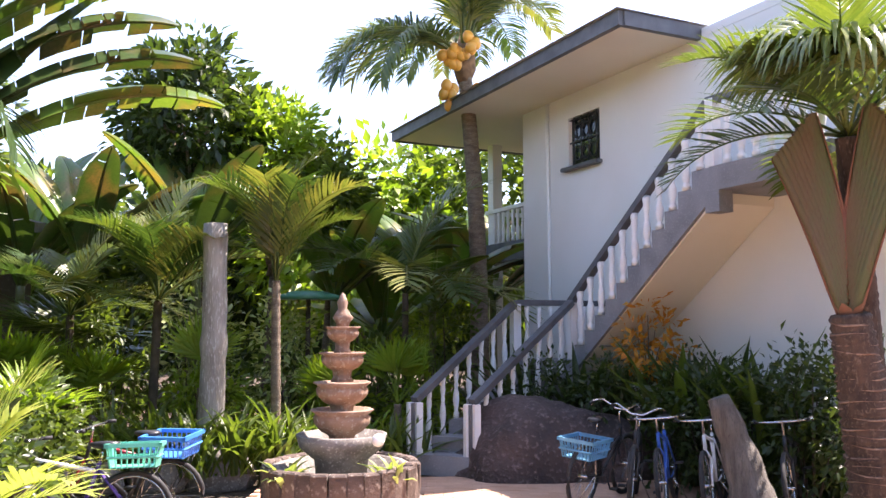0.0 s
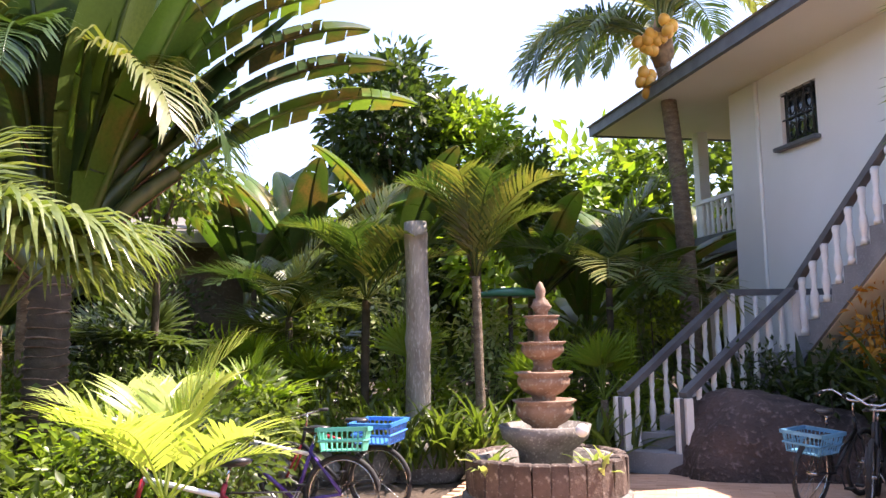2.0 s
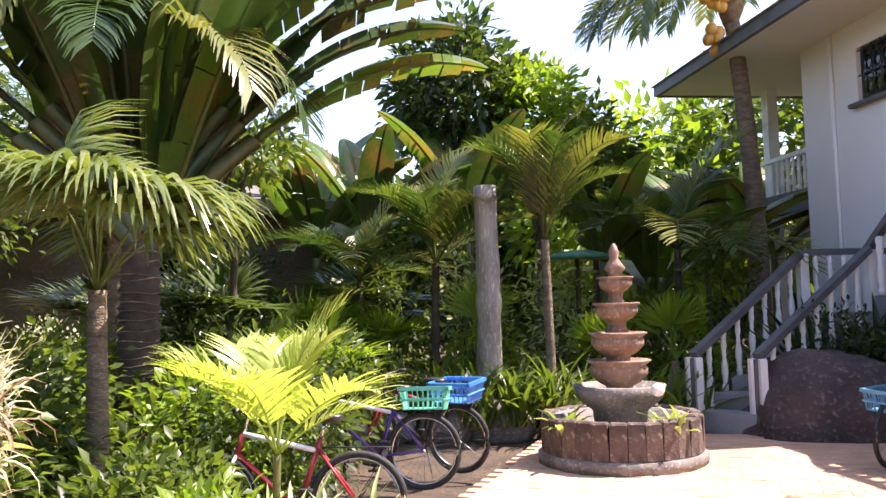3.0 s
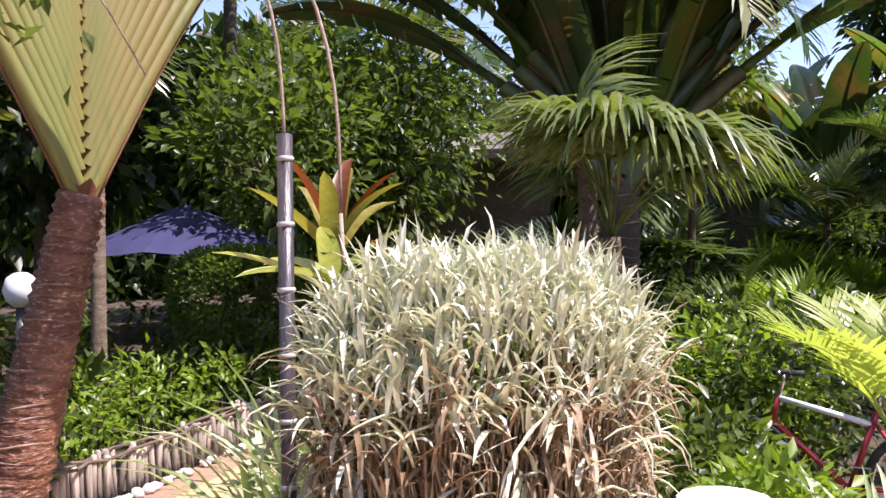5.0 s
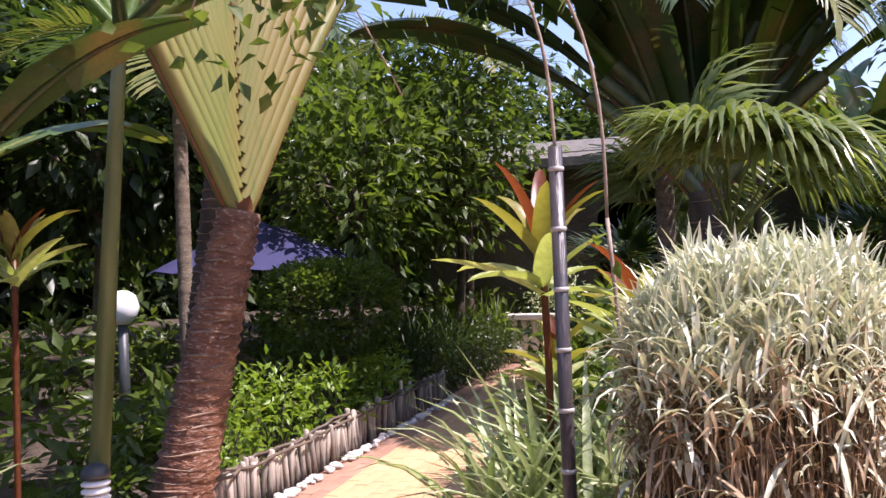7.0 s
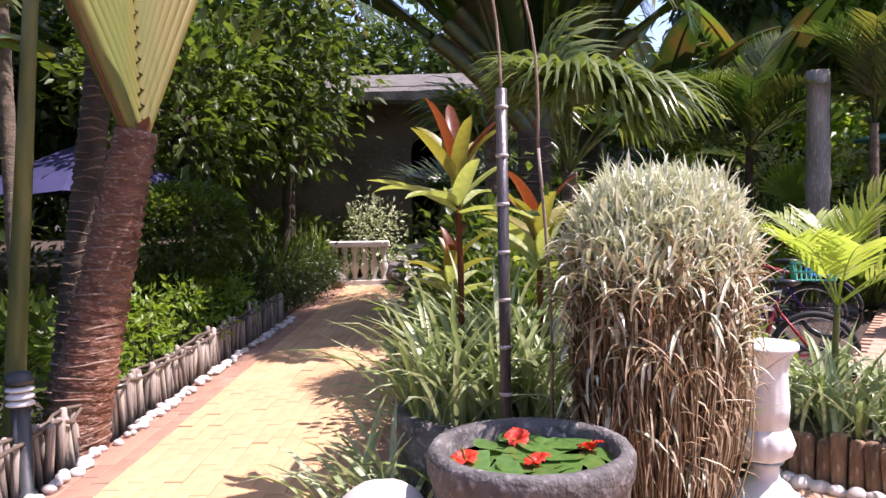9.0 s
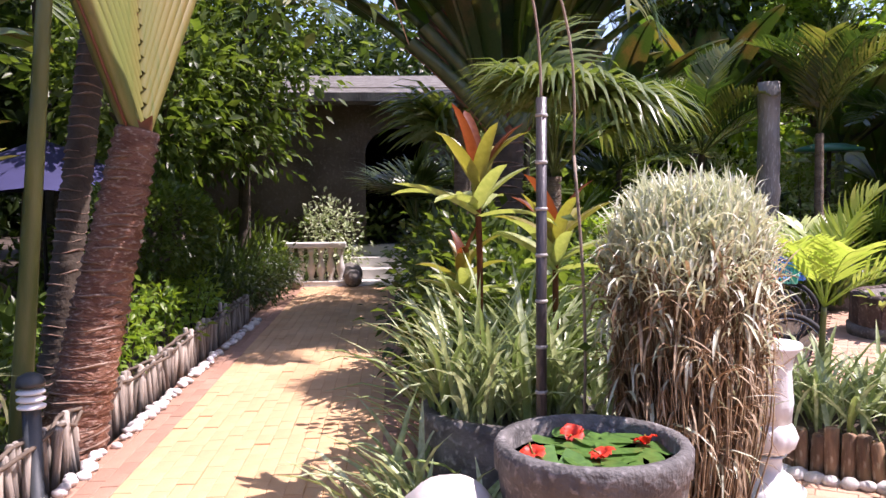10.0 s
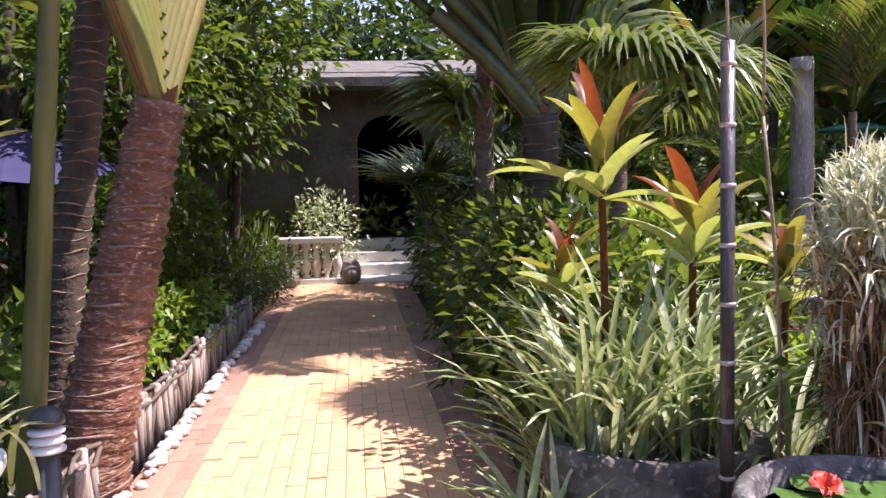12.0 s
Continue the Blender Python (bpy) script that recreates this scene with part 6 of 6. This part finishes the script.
for u, q, mt in ((10.6, -3.0, M_leaf), (11.0, -3.6, M_leaf), (10.0, -3.3, M_leaf_dark), (9.4, -3.0, M_leaf_dark), (11.9, -2.9, M_leaf), (8.8, -3.3, M_leaf_dark)):
    x, y = on_path(u, q)
    strap_plant("strap_plant", x, y, 0, 50, 0.95, 0.05, "upright green strap-leaved plant by the balustrade", mt, 0.12, (0.0, 0.4), (0.1, 0.9), group="balustrade plants")
for u, q, r, h in ((9.2, -2.85, 0.42, 0.55), (9.9, -2.8, 0.42, 0.55), (8.5, -2.95, 0.4, 0.5), (10.5, -2.75, 0.38, 0.55)):
    x, y = on_path(u, q)
    shrub("hedge_shrub", x, y, 0, r, h, M_leaf_dark, 1500, 0.05, "low dark clipped hedge beside the path", "hedge", "low hedge", 0.5)
for u, q, h in ((10.2, -0.3, 1.5), (11.2, 0.0, 1.8), (12.0, 0.3, 2.2), (9.4, 0.1, 1.4)):
    x, y = on_path(u, q)
    shrub("shrub", x, y, 0, 0.6, h, M_leaf_dark, 1800, 0.10, "tall dark shrub beside the entrance", group="entrance shrubs")

# the hill behind
b = Buf()
az = np.linspace(0.0, 0.9, 70)
rr = np.linspace(70, 190, 24)
v = []
for r in rr:
    for a in az:
        hgt = 70 * ((r - 70) / 120) ** 0.8 * (0.05 + 0.95 * max(0, math.cos((a - 0.45) * 3.2))) + 5 * noise.noise(Vector((a * 12, r * 0.08, 0))) + 2.5 * noise.noise(Vector((a * 50, r * 0.3, 3)))
        v.append((-r * math.sin(-a), r * math.cos(a), hgt - 2))
b.add(v, [(i * 70 + j, i * 70 + j + 1, (i + 1) * 70 + j + 1, (i + 1) * 70 + j) for i in range(23) for j in range(69)])
tagged(part("hill", b, M_hill), "forested hillside behind the house", "hill", kind="structure")

# far belt of woods that closes the garden all round
b = Buf()
for k in range(340):
    a = k * 2 * math.pi / 340
    R = 24 + 9 * rng.random()
    hh = 3.8 + 2.4 * rng.random()
    if -0.35 < (a if a < math.pi else a - 2 * math.pi) < -0.02:
        hh *= 0.8
    crown(b, (-3 - R * math.sin(a), 5 + R * math.cos(a), hh * 0.5), (2.0, 2.0, hh * 0.62), 24, 14, 0.75, 0.3, 0.5)
tagged(part("far_woods", b, M_leaf_dark), "dense dark woods round the garden", "woods", kind="stuff")
# undergrowth between the trees
b = Buf()
for x0, y0, x1, y1, w, h, n in ((-10.5, 2.0, -8.5, 11.5, 1.2, 0.9, 60), (-6.5, 11.0, 0.5, 12.2, 1.0, 1.0, 50), (-6.2, 2.5, -9.2, 7.8, 0.4, 0.35, 45), (-3.0, 5.5, -4.1, 10.2, 0.5, 0.7, 40), (-12.5, 12.0, -5.0, 15.0, 1.0, 1.2, 50), (-7.2, -2.0, -6.6, 1.6, 0.7, 0.9, 45)):
    for k in range(n):
        f = rng.random()
        c = (x0 + (x1 - x0) * f + rng.normal() * w * 0.5, y0 + (y1 - y0) * f + rng.normal() * w * 0.5, h * 0.45)
        crown(b, c, (0.45, 0.45, h * 0.6), 6, 12, 0.16, 0.2, 0.5)
tagged(part("undergrowth", b, M_leaf), "tangled green undergrowth between the trees", "undergrowth", kind="stuff")

# ---- pavers, last ----
PAVER = Buf()
box(PAVER, (0, 0, -0.02), (0.1685, 0.0835, 0.04), 0.003)
ME_Y, ME_R = PAVER.mesh("paver", M_brick_yo, False), PAVER.mesh("paver", M_brick_ro, False)
far_y, far_r = Buf(), Buf()
count = 0
turn = math.atan2(PU[1], PU[0])
u = -3.9
while u < 11.15:
    q = Q_LEFT + 0.055 + 0.0
    i = 0
    while q < Q_RIGHT - 0.03:
        border = q < Q_LEFT + 0.30 or q > Q_RIGHT - 0.24
        x, y = on_path(u + (0.085 if i % 2 else 0.0), q)
        dz = 0.002 * rng.normal()
        if 2.6 < u < 6.4 and count < 300:
            part("paver", ME_R if border else ME_Y, None, path_floor, m=pose(x, y, dz, rng.normal() * 0.4, rng.normal() * 0.4, math.degrees(turn)))
            count += 1
        else:
            bb = Buf()
            box(bb, (0, 0, -0.02), (0.1685, 0.0835, 0.04), 0.003)
            vv = np.concatenate(bb.v)
            c, s = math.cos(turn), math.sin(turn)
            (far_r if border else far_y).add(np.stack([x + vv[:, 0] * c - vv[:, 1] * s, y + vv[:, 0] * s + vv[:, 1] * c, vv[:, 2] + dz], 1), bb.f)
        q += 0.085
        i += 1
    u += 0.17
for bf, mt in ((far_y, M_brick_y), (far_r, M_brick_r)):
    tagged(part("pavers", bf, mt, path_floor, smooth=False), kind="stuff")
yard = Buf()
for iy in range(152):
    for ix in range(33):
        x, y = -0.95 + ix * 0.17 + (0.085 if iy % 2 else 0.0), -3.9 + iy * 0.085
        uu, qq = np.dot((x, y), PU), np.dot((x, y), PQ)
        if y > 8.95 or x > 4.55 or (y > 2.0 and x < -0.9):
            continue
        if y <= 2.0 and qq < Q_RIGHT + 0.1:
            continue
        bb = Buf()
        box(bb, (x, y, -0.02 + 0.0015 * rng.normal()), (0.1685, 0.0835, 0.04), 0.003)
        yard.add(np.concatenate(bb.v), bb.f)
for iy in range(70):
    for ix in range(11):
        x, y = -2.75 + ix * 0.17 + (0.085 if iy % 2 else 0.0), -3.9 + iy * 0.085
        qq = np.dot((x, y), PQ)
        if qq < Q_RIGHT + 0.1 or y > 1.0 or x > -1.06:
            continue
        bb = Buf()
        box(bb, (x, y, -0.02 + 0.0015 * rng.normal()), (0.1685, 0.0835, 0.04), 0.003)
        yard.add(np.concatenate(bb.v), bb.f)
tagged(part("pavers", yard, M_brick_p, yard_floor, smooth=False), kind="stuff")

# the plan above is drawn in units of 1.18 m: bring everything to metres
for ob in list(scene.objects):
    if ob.parent is None and ob.type in {"MESH", "EMPTY"}:
        ob.matrix_basis = Matrix.Scale(1.18, 4) @ ob.matrix_basis
